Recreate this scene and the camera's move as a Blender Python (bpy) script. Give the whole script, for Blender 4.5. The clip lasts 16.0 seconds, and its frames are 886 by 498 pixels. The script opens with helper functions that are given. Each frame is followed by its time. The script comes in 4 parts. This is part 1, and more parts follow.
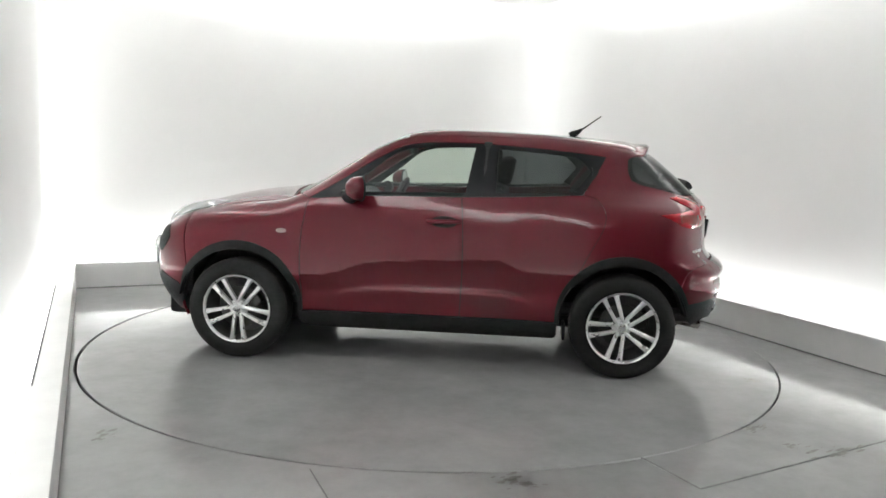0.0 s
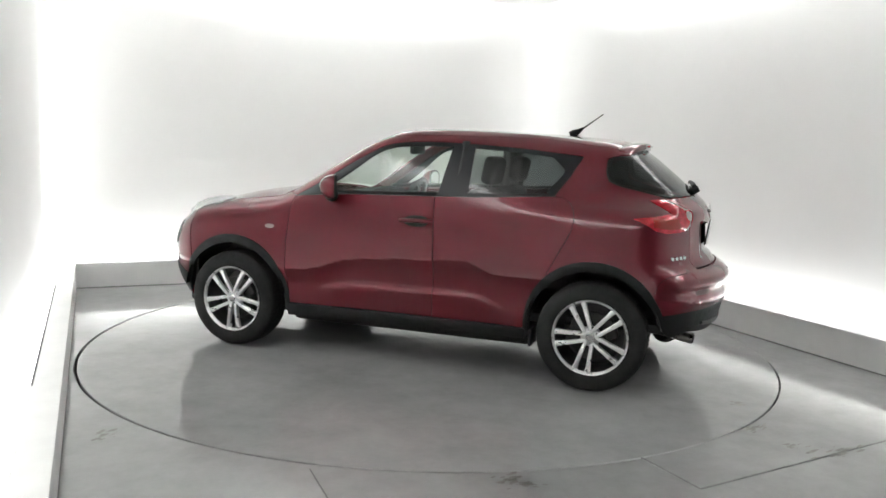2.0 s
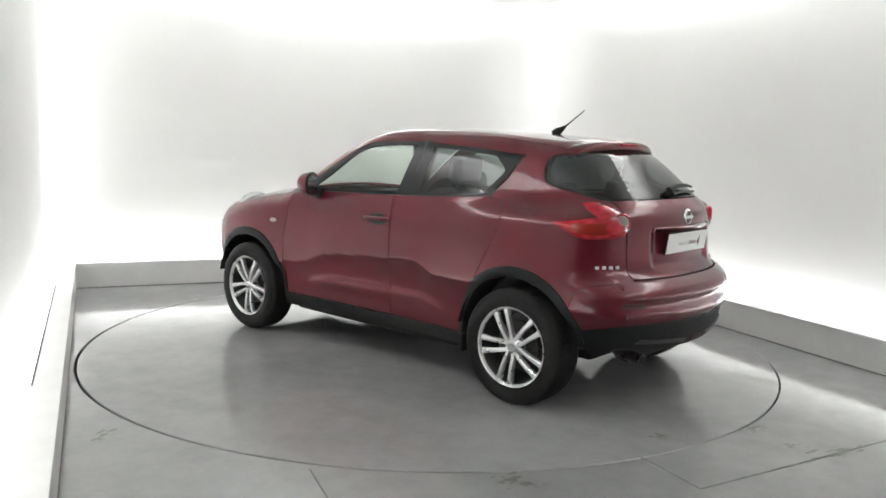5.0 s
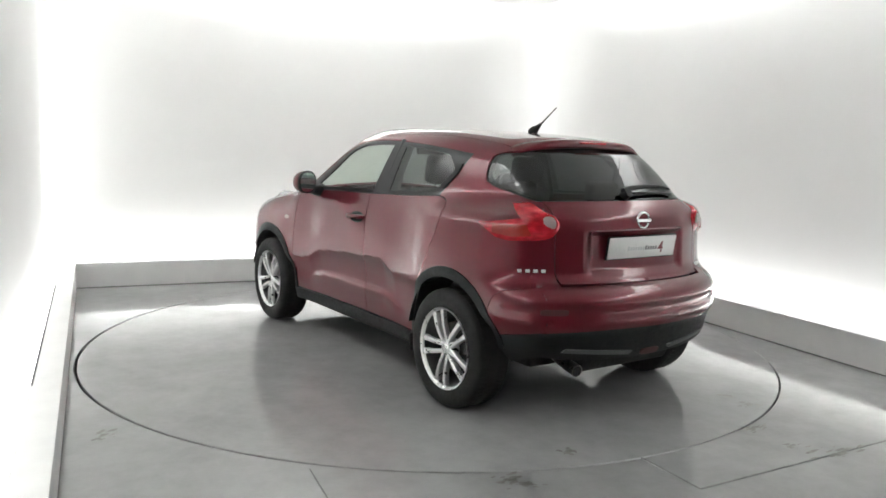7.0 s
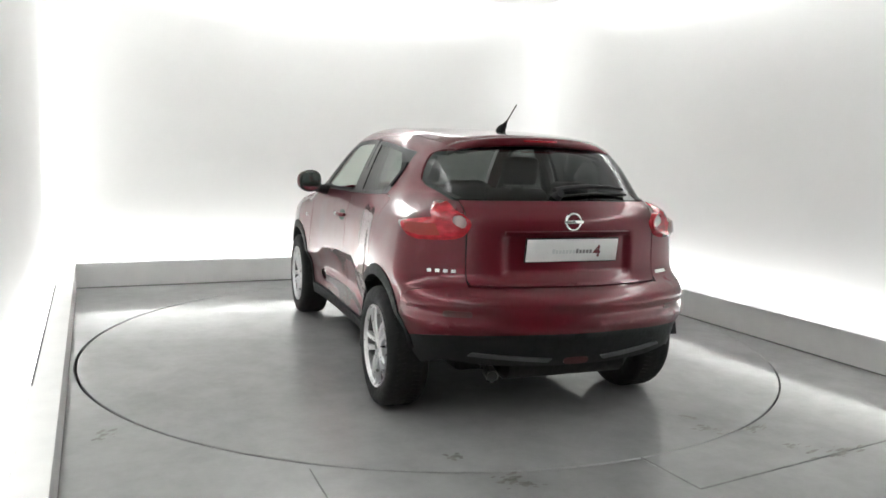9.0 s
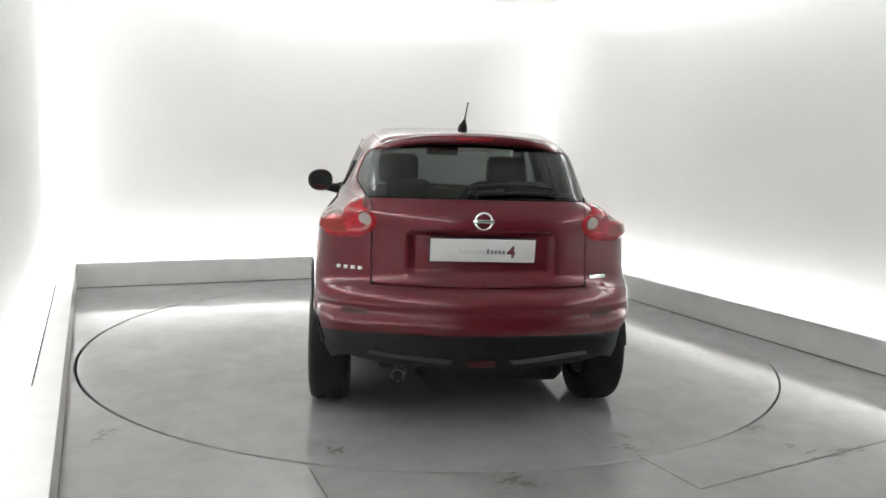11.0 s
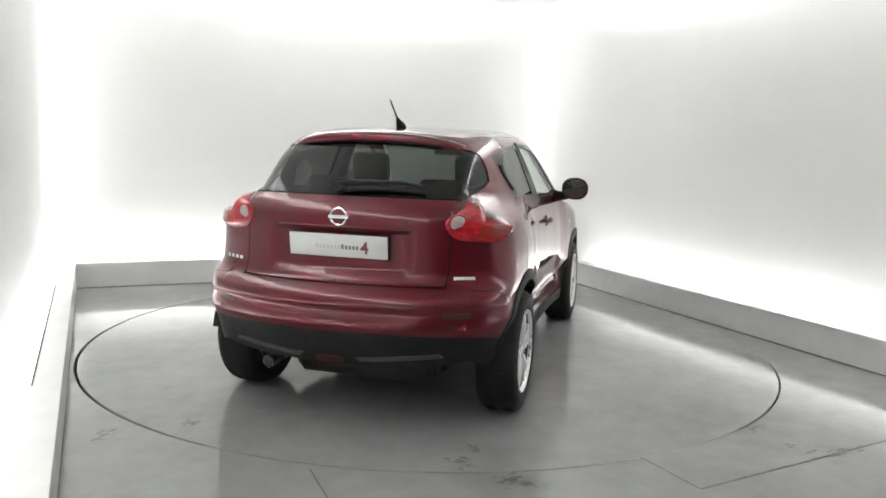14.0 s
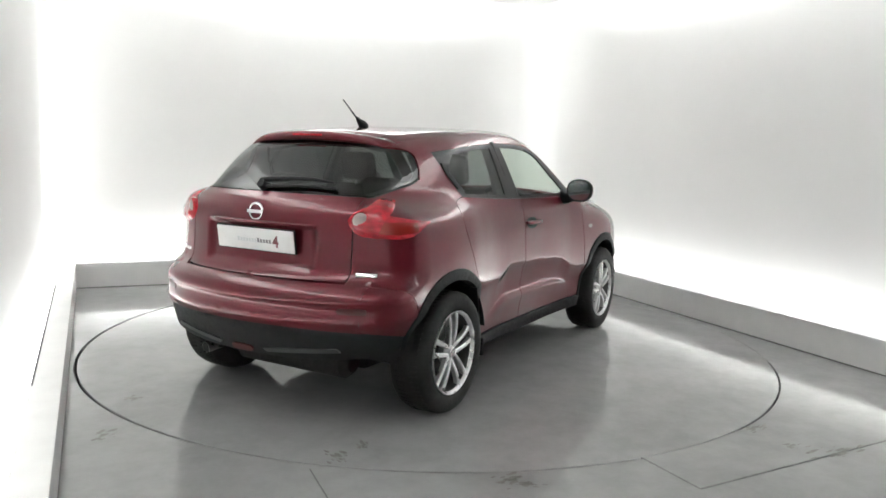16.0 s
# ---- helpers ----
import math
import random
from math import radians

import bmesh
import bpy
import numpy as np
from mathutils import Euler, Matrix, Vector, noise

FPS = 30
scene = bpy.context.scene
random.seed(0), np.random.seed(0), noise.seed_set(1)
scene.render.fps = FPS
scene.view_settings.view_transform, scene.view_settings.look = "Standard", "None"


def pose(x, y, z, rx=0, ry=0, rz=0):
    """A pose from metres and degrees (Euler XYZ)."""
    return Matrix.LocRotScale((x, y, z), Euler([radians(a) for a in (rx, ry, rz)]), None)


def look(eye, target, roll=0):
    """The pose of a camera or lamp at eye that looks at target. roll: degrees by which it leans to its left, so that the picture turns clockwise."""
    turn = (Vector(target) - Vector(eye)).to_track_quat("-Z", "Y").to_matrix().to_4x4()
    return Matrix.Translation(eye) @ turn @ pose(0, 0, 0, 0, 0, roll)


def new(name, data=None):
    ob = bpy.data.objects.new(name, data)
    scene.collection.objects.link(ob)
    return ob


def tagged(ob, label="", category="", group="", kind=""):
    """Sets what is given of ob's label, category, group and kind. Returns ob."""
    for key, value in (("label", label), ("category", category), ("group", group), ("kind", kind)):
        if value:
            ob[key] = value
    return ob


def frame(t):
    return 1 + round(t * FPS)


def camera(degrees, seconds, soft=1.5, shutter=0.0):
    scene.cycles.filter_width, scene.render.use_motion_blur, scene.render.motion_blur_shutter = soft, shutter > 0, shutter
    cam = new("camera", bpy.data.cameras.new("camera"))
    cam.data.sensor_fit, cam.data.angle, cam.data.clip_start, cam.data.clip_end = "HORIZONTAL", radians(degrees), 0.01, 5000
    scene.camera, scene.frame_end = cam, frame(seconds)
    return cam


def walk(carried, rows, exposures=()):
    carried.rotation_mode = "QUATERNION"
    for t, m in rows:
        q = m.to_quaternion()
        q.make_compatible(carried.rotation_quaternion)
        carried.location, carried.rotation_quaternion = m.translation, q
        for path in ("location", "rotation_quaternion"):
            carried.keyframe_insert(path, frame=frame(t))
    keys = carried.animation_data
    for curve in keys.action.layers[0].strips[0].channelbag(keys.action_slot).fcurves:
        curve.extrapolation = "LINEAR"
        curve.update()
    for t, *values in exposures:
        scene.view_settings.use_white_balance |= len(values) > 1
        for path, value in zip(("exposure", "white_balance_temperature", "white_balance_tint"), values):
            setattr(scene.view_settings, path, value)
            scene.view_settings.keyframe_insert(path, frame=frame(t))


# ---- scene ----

# ---- camera ----
cam = camera(59.496, 16.0, soft=1.6)
EYE = (0.0, -5.7314, 1.4356)
_yaw, _pitch = radians(0.8982), radians(-7.4054)
AIM = (EYE[0] + math.sin(_yaw) * math.cos(_pitch), EYE[1] + math.cos(_yaw) * math.cos(_pitch), EYE[2] + math.sin(_pitch))
walk(cam, [(0.0, look(EYE, AIM, 1.7796)), (16.0, look(EYE, AIM, 1.7796))])

# ---- exposure and world ----
scene.view_settings.exposure = 0.0
world = bpy.data.worlds.new("studio_world")
scene.world = world
world.use_nodes = True
world.node_tree.nodes["Background"].inputs["Color"].default_value = (0.8, 0.85, 0.9, 1)
world.node_tree.nodes["Background"].inputs["Strength"].default_value = 0.05

# ---- plan: a bay whose axes lie at ROOM degrees to the view ----
ROOM = 23.6
A0, A1, B0, B1 = -2.45, 2.555, -6.6, 2.81      # inner faces of the kerbs
GAP = 0.25                                     # from kerb face to wall
KERB_H, KERB_W = 0.24, 0.14
WALL_H, SOFFIT_Z = 3.45, 3.07
DISC_R = 2.434
DISC_AT = (0.022, 0.0060)                      # centre of the turntable, along the bay's axes
RM = pose(0, 0, 0, 0, 0, ROOM)


def at_room(a, b, z=0.0, turn=0.0):
    return RM @ pose(a, b, z, 0, 0, turn)


# strips of lamps behind the kerbs (facing up) and on top of the dropped ceiling (facing the walls)
def strip_lamp(a, b, z, length, turn, tilt, watts, width=0.06):
    data = bpy.data.lights.new("strip_lamp", "AREA")
    data.shape, data.size, data.size_y = "RECTANGLE", length, width
    data.energy, data.color = watts, (0.968, 0.982, 0.992)
    ob = new("strip_lamp", data)
    ob.matrix_world = at_room(a, b, z, turn) @ pose(0, 0, 0, tilt, 0, 0)
    return ob


_al, _bl = A1 - A0 + 2 * GAP, B1 - B0 + 2 * GAP
_ac, _bc = (A0 + A1) / 2, (B0 + B1) / 2
_o = GAP - 0.05
LOW, HIGH = 10.8, 10.8
END = 1.25                                     # the strips stop short of the rounded corner
strip_lamp(_ac - END / 2, B1 + _o, 0.05, _al - 0.35 - END, 0, 180, LOW * _al, 0.07)
strip_lamp(A0 - _o, _bc - 0.2, 0.05, _bl - 0.5, 90, 180, LOW * _bl, 0.07)
strip_lamp(A1 + _o, _bc - END / 2, 0.05, _bl - END, 90, 180, LOW * _bl, 0.07)
EDGE = 0.13                                    # from kerb face in to the edge of the dropped ceiling
_s, _z, _w, _e = EDGE + 0.12, SOFFIT_Z + 0.17, 0.07, 1.45
strip_lamp(_ac, B1 - _s, _z, _al - 2 * _e, 0, 90, HIGH * _al, _w)
strip_lamp(A0 + _s, _bc - _e / 2, _z, _bl - _e, 90, 90, HIGH * _bl, _w)
strip_lamp(A1 - _s, _bc - _e / 2, _z, _bl - _e, 90, -90, HIGH * _bl, _w)


# ---- materials ----
def material(name, color, rough=0.5, metal=0.0, coat=0.0, spec=0.5):
    m = bpy.data.materials.new(name)
    m.use_nodes = True
    p = m.node_tree.nodes["Principled BSDF"]
    p.inputs["Base Color"].default_value = (*color, 1)
    p.inputs["Roughness"].default_value = rough
    p.inputs["Metallic"].default_value = metal
    p.inputs["Coat Weight"].default_value = coat
    p.inputs["Coat Roughness"].default_value = 0.05
    p.inputs["Specular IOR Level"].default_value = spec
    return m


def link(m, a, b):
    m.node_tree.links.new(a, b)


def noise_node(m, scale, detail=4.0, rough=0.55, stretch=(1, 1, 1)):
    n = m.node_tree.nodes
    co, mp, tx = n.new("ShaderNodeTexCoord"), n.new("ShaderNodeMapping"), n.new("ShaderNodeTexNoise")
    mp.inputs["Scale"].default_value = stretch
    tx.inputs["Scale"].default_value, tx.inputs["Detail"].default_value, tx.inputs["Roughness"].default_value = scale, detail, rough
    link(m, co.outputs["Object"], mp.inputs["Vector"])
    link(m, mp.outputs["Vector"], tx.inputs["Vector"])
    return tx.outputs["Fac"]


def ramp(m, fac, stops):
    r = m.node_tree.nodes.new("ShaderNodeValToRGB")
    e = r.color_ramp.elements
    while len(e) < len(stops):
        e.new(0.5)
    for k, (pos, col) in zip(e, stops):
        k.position = pos
        k.color = (*col, 1) if isinstance(col, tuple) else (col, col, col, 1)
    link(m, fac, r.inputs["Fac"])
    return r.outputs["Color"]


def bump(m, fac, strength, distance=0.01):
    b = m.node_tree.nodes.new("ShaderNodeBump")
    b.inputs["Strength"].default_value, b.inputs["Distance"].default_value = strength, distance
    link(m, fac, b.inputs["Height"])
    link(m, b.outputs["Normal"], m.node_tree.nodes["Principled BSDF"].inputs["Normal"])


def varied(name, color, rough, scale, amount, metal=0.0, relief=0.0, rough_amount=0.1, stretch=(1, 1, 1), spec=0.5):
    """Paint or plastic whose tone and gloss wander a little at two scales."""
    m = material(name, color, rough, metal, spec=spec)
    p = m.node_tree.nodes["Principled BSDF"]
    lo = tuple(max(0.0, c * (1 - amount)) for c in color)
    hi = tuple(min(1.0, c * (1 + amount)) for c in color)
    link(m, ramp(m, noise_node(m, scale, 6, 0.6, stretch), [(0.3, lo), (0.7, hi)]), p.inputs["Base Color"])
    link(m, ramp(m, noise_node(m, scale * 3.7, 4, 0.6, stretch), [(0.3, max(0.02, rough - rough_amount)), (0.7, min(1.0, rough + rough_amount))]), p.inputs["Roughness"])
    if relief:
        bump(m, noise_node(m, scale * 30, 3), relief, 0.002)
    return m


def floor_paint(name, tone):
    """Grey floor paint, wet and scuffed in patches."""
    m = material(name, (tone, tone, tone), 0.2)
    p = m.node_tree.nodes["Principled BSDF"]
    big = noise_node(m, 0.9, 7, 0.62)
    fine = noise_node(m, 6.0, 8, 0.7)
    mix = m.node_tree.nodes.new("ShaderNodeMix")
    mix.data_type, mix.blend_type = "RGBA", "MULTIPLY"
    mix.inputs[0].default_value = 1.0
    link(m, ramp(m, big, [(0.28, (tone * 0.85, tone * 0.86, tone * 0.85)), (0.5, (tone, tone, tone)), (0.72, (tone * 1.14, tone * 1.14, tone * 1.12))]), mix.inputs[6])
    link(m, ramp(m, fine, [(0.25, 0.86), (0.6, 1.0)]), mix.inputs[7])
    link(m, mix.outputs[2], p.inputs["Base Color"])
    link(m, ramp(m, noise_node(m, 1.5, 3.5, 0.55, (1, 1.4, 1)), [(0.34, 0.055), (0.48, 0.085), (0.56, 0.14), (0.72, 0.19)]), p.inputs["Roughness"])
    bump(m, noise_node(m, 3.0, 3), 0.012, 0.01)
    return m


def glass(name, tint, gloss=0.06):
    m = bpy.data.materials.new(name)
    m.use_nodes = True
    n = m.node_tree.nodes
    n.clear()
    out, mix, tr, gl, lw, pw, ma = (n.new(k) for k in ("ShaderNodeOutputMaterial", "ShaderNodeMixShader", "ShaderNodeBsdfTransparent", "ShaderNodeBsdfGlossy", "ShaderNodeLayerWeight", "ShaderNodeMath", "ShaderNodeMath"))
    tr.inputs["Color"].default_value = (*tint, 1)
    gl.inputs["Roughness"].default_value = 0.01
    lw.inputs["Blend"].default_value = 0.5
    pw.operation, ma.operation = "POWER", "MULTIPLY_ADD"
    pw.inputs[1].default_value = 5.0
    ma.inputs[1].default_value, ma.inputs[2].default_value = 0.93, gloss
    link(m, lw.outputs["Facing"], pw.inputs[0])
    link(m, pw.outputs[0], ma.inputs[0])
    link(m, ma.outputs[0], mix.inputs[0])
    link(m, tr.outputs[0], mix.inputs[1])
    link(m, gl.outputs[0], mix.inputs[2])
    link(m, mix.outputs[0], out.inputs["Surface"])
    return m


def glow(name, color, strength):
    m = material(name, color, 0.4)
    p = m.node_tree.nodes["Principled BSDF"]
    p.inputs["Emission Color"].default_value = (*color, 1)
    p.inputs["Emission Strength"].default_value = strength
    return m


WALL = varied("wall_paint", (0.89, 0.89, 0.875), 0.75, 0.8, 0.015, relief=0.04)
DIM = varied("added_dark_wall", (0.10, 0.10, 0.10), 0.8, 0.9, 0.1)
CEIL = varied("ceiling_paint", (0.88, 0.88, 0.87), 0.8, 0.9, 0.02)
KERB = varied("kerb_paint", (0.78, 0.78, 0.765), 0.45, 2.2, 0.07, relief=0.05)
FLOOR = floor_paint("floor_paint", 0.33)
DISC = floor_paint("turntable_paint", 0.33)
STEEL_DARK = varied("dark_groove", (0.02, 0.02, 0.02), 0.7, 9, 0.3)
JOINT = varied("joint_filler", (0.10, 0.10, 0.10), 0.6, 9, 0.3)
SEALANT = varied("grey_sealant", (0.12, 0.12, 0.118), 0.6, 5, 0.5)
SCUFF = varied("rubber_scuff", (0.10, 0.094, 0.085), 0.45, 16, 0.5)
PAINT = material("red_metallic_paint", (0.115, 0.0035, 0.0115), 0.40, 0.5, 1.0, spec=0.25)
_p = PAINT.node_tree.nodes["Principled BSDF"]
_p.inputs["Coat Roughness"].default_value = 0.055
link(PAINT, ramp(PAINT, noise_node(PAINT, 420, 2, 0.5), [(0.35, (0.090, 0.0030, 0.0095)), (0.65, (0.134, 0.0048, 0.0145))]), _p.inputs["Base Color"])
link(PAINT, ramp(PAINT, noise_node(PAINT, 2.2, 5, 0.6), [(0.3, 0.38), (0.7, 0.47)]), _p.inputs["Roughness"])
BLACK = varied("black_plastic", (0.013, 0.013, 0.014), 0.55, 14, 0.25, relief=0.15, spec=0.22)
GLOSSBLACK = material("satin_black", (0.006, 0.006, 0.008), 0.28, 0, 0.0, 0.3)
LINER = varied("dark_liner", (0.008, 0.008, 0.008), 0.8, 10, 0.3)
TRIM = varied("interior_plastic", (0.022, 0.022, 0.024), 0.6, 20, 0.2, relief=0.1)
CLOTH = varied("seat_cloth", (0.020, 0.020, 0.022), 0.9, 60, 0.35, relief=0.3)
LINING = varied("roof_lining", (0.42, 0.41, 0.39), 0.9, 30, 0.06)
RUBBER = varied("tyre_rubber", (0.015, 0.015, 0.015), 0.66, 9, 0.25, relief=0.1, spec=0.25)
ALLOY = varied("silver_alloy", (0.72, 0.72, 0.72), 0.33, 8, 0.05, metal=0.75)
# the rim's alloy darkened, so its colour holds the shade inside the wheel
BARREL = varied("shaded_barrel_metal", (0.10, 0.10, 0.10), 0.45, 10, 0.2, metal=0.6)
ALLOY_DARK = varied("brake_metal", (0.07, 0.068, 0.066), 0.45, 12, 0.3, metal=0.8)
CHROME = material("chrome", (0.80, 0.80, 0.80), 0.08, 1.0)
PIPE = varied("exhaust_steel", (0.20, 0.19, 0.185), 0.3, 10, 0.2, metal=1.0)
PLATE = varied("plate_white", (0.74, 0.74, 0.73), 0.35, 12, 0.03)
PLATE_INK = material("plate_grey_print", (0.58, 0.60, 0.60), 0.4)
PLATE_GREY = material("plate_dark_grey_print", (0.22, 0.21, 0.22), 0.4)
PLATE_RED = material("plate_dark_red_print", (0.17, 0.03, 0.04), 0.4)
LENS_RED = material("red_lamp_lens", (0.33, 0.006, 0.013), 0.16, 0.0, 0.6)
_p = LENS_RED.node_tree.nodes["Principled BSDF"]
# darker and brighter reds painted for the glint of reflector facets inside
link(LENS_RED, ramp(LENS_RED, noise_node(LENS_RED, 22, 2, 0.4, (1, 1, 2.2)), [(0.36, (0.30, 0.005, 0.012)), (0.55, (0.44, 0.008, 0.018)), (0.70, (0.56, 0.012, 0.025))]), _p.inputs["Base Color"])
_p.inputs["Coat Roughness"].default_value = 0.03
LENS_DIM = material("dark_red_reflector", (0.055, 0.003, 0.005), 0.5, 0.0, 0.0)
LENS_ORANGE = material("amber_red_lens", (0.27, 0.014, 0.010), 0.14, 0.0, 0.6)
LENS_CLEAR = material("clear_lens", (0.42, 0.29, 0.29), 0.12, 0.25, 0.6)
LENS_HEAD = material("headlamp_lens", (0.55, 0.56, 0.57), 0.08, 0.5, 1.0)
GLASS_FRONT = glass("clear_green_glass", (0.78, 0.84, 0.79))
GLASS_REAR = glass("tinted_glass", (0.24, 0.265, 0.26))
GLASS_BACK = glass("dark_tinted_glass", (0.125, 0.136, 0.134))
MIRROR = material("mirror_glass", (0.50, 0.52, 0.53), 0.02, 1.0)
TUBE = glow("light_strip_glow", (1.0, 0.98, 0.95), 3.0)


# ---- mesh helpers ----
def finish(name, bm, mat, parent=None, label="", smooth=True, sharp=35):
    me = bpy.data.meshes.new(name)
    bmesh.ops.recalc_face_normals(bm, faces=bm.faces[:])
    for f in bm.faces:
        f.smooth = smooth
    if smooth:
        for e in bm.edges:
            if len(e.link_faces) == 2 and e.calc_face_angle(0) > radians(sharp):
                e.smooth = False
    bm.to_mesh(me)
    bm.free()
    me.materials.append(mat)
    ob = new(name, me)
    if parent is not None:
        ob.parent = parent
    if label:
        ob["label"] = label
    return ob


def part(name, bm, mat, parent, label="", **kw):
    return finish(name, bm, mat, parent, label, **kw)


def add_box(bm, lo, hi, bevel=0.0, m=None, seg=2):
    c = [(a + b) / 2 for a, b in zip(lo, hi)]
    r = bmesh.ops.create_cube(bm, size=1.0)
    vs = r["verts"]
    for v in vs:
        v.co = Vector([c[i] + v.co[i] * (hi[i] - lo[i]) for i in range(3)])
    if bevel:
        es = list({e for v in vs for e in v.link_edges})
        out = bmesh.ops.bevel(bm, geom=es, offset=bevel, segments=seg, affect="EDGES", profile=0.5)
        vs = list({v for f in out["faces"] for v in f.verts} | {v for v in vs if v.is_valid})
    if m is not None:
        bmesh.ops.transform(bm, matrix=m, verts=vs)
    return vs


def box(lo, hi, bevel=0.0, m=None, seg=2):
    bm = bmesh.new()
    add_box(bm, lo, hi, bevel, m, seg)
    return bm


def add_rings(bm, rings, close=True, caps=True):
    """Skin a list of rings of points (each the same count)."""
    vs = [[bm.verts.new(p) for p in r] for r in rings]
    n = len(vs[0])
    for a, b in zip(vs, vs[1:]):
        for i in range(n if close else n - 1):
            j = (i + 1) % n
            bm.faces.new((a[i], a[j], b[j], b[i]))
    if caps and close:
        bm.faces.new(vs[0][::-1])
        bm.faces.new(vs[-1])
    return vs


def lathe(profile, n=48, axis="y"):
    """Turn (radius, height) pairs round an axis."""
    bm = bmesh.new()
    rings = []
    for r, h in profile:
        ring = []
        for i in range(n):
            a = 2 * math.pi * i / n
            c, s = r * math.cos(a), r * math.sin(a)
            ring.append({"y": (c, h, s), "z": (c, s, h), "x": (h, c, s)}[axis])
        rings.append(ring)
    add_rings(bm, rings, True, False)
    bmesh.ops.remove_doubles(bm, verts=bm.verts[:], dist=1e-5)
    return bm


def add_tube(bm, pts, radius, n=10):
    pts = [Vector(p) for p in pts]
    rs = radius if isinstance(radius, (list, tuple)) else [radius] * len(pts)
    rings, up = [], Vector((0.13, 0.21, 0.97))
    for i, p in enumerate(pts):
        d = (pts[min(i + 1, len(pts) - 1)] - pts[max(i - 1, 0)]).normalized()
        u = d.cross(up).normalized()
        v = d.cross(u)
        rings.append([p + rs[i] * (math.cos(2 * math.pi * k / n) * u + math.sin(2 * math.pi * k / n) * v) for k in range(n)])
    add_rings(bm, rings)


def tube(pts, radius, n=10):
    bm = bmesh.new()
    add_tube(bm, pts, radius, n)
    return bm


def superellipse(a, b, e=2.6, n=24):
    out = []
    for i in range(n):
        t = 2 * math.pi * i / n
        c, s = math.cos(t), math.sin(t)
        out.append((a * math.copysign(abs(c) ** (2 / e), c), b * math.copysign(abs(s) ** (2 / e), s)))
    return out


# ---- the car's skin: one smooth body of four bounds, on which every panel lies ----
def spline(*nodes):
    """A smooth curve through (position, value) nodes, level beyond its ends."""
    xs, ys = np.array([a for a, _ in nodes], float), np.array([b for _, b in nodes], float)
    h, n = np.diff(xs), len(xs)
    d = np.diff(ys) / h
    m = np.zeros(n)
    for i in range(1, n - 1):
        if d[i - 1] * d[i] > 0:
            w1, w2 = 2 * h[i] + h[i - 1], h[i] + 2 * h[i - 1]
            m[i] = (w1 + w2) / (w1 / d[i - 1] + w2 / d[i])
    m[0], m[-1] = d[0], d[-1]

    def at(x):
        x = np.clip(np.asarray(x, float), xs[0], xs[-1])
        k = np.clip(np.searchsorted(xs, x) - 1, 0, n - 2)
        s = (x - xs[k]) / h[k]
        return (ys[k] * (1 + 2 * s) * (1 - s) ** 2 + m[k] * h[k] * s * (1 - s) ** 2
                + ys[k + 1] * s * s * (3 - 2 * s) + m[k + 1] * h[k] * s * s * (s - 1))
    return at


def step(x, a, b):
    t = np.clip((np.asarray(x, float) - a) / (b - a), 0, 1)
    return t * t * (3 - 2 * t)


PLAN = spline((-2.2, 0.735), (-1.95, 0.785), (-1.6, 0.848), (-1.27, 0.874), (-1.05, 0.866), (-0.85, 0.842), (-0.65, 0.822), (-0.45, 0.815), (0.0, 0.813), (0.5, 0.822), (0.9, 0.85), (1.27, 0.872), (1.6, 0.842), (1.85, 0.775), (2.15, 0.66))
FLANK = spline((0.15, -0.085), (0.30, -0.052), (0.42, -0.040), (0.54, -0.036), (0.60, -0.029), (0.655, -0.017), (0.685, -0.005), (0.70, 0.0), (0.72, -0.001), (0.78, -0.005), (0.84, -0.0085), (0.93, -0.016), (1.03, -0.036), (1.115, -0.062), (1.24, -0.108), (1.365, -0.16), (1.46, -0.205), (1.6, -0.28))
FLARE = spline((0.2, 0.9), (0.6, 1.0), (0.85, 1.0), (0.97, 0.97), (1.05, 0.85), (1.09, 0.66), (1.14, 0.22), (1.2, 0.0))
PINCH = spline((-2.2, 0.30), (-1.8, 0.21), (-1.6, 0.15), (-1.4, 0.092), (-1.15, 0.035), (-0.85, 0.0), (0.2, 0.0), (0.9, 0.0))
TOP = spline((-2.3, 1.42), (-1.5, 1.500), (-1.3, 1.524), (-1.1, 1.540), (-0.8, 1.557), (-0.5, 1.568), (-0.2, 1.573), (0.02, 1.568), (0.18, 1.545), (0.34, 1.483), (0.56, 1.36), (0.8, 1.218), (0.9, 1.166), (0.98, 1.138), (1.1, 1.121), (1.35, 1.088), (1.6, 1.032), (1.8, 0.965), (1.95, 0.895), (2.1, 0.77))
BACK = spline((0.1, -1.80), (0.28, -1.91), (0.40, -1.982), (0.52, -2.014), (0.548, -2.030), (0.572, -2.037), (0.595, -2.029), (0.635, -2.023), (0.672, -2.031), (0.70, -2.022), (0.735, -1.985), (0.77, -1.925), (0.82, -1.897), (0.92, -1.888), (1.02, -1.884), (1.09, -1.872), (1.14, -1.838), (1.18, -1.795), (1.28, -1.682), (1.38, -1.562), (1.47, -1.450), (1.6, -1.30))
NOSE = spline((0.1, 1.78), (0.3, 1.925), (0.40, 2.005), (0.5, 2.05), (0.66, 2.055), (0.8, 2.03), (0.92, 1.97), (1.1, 1.80))

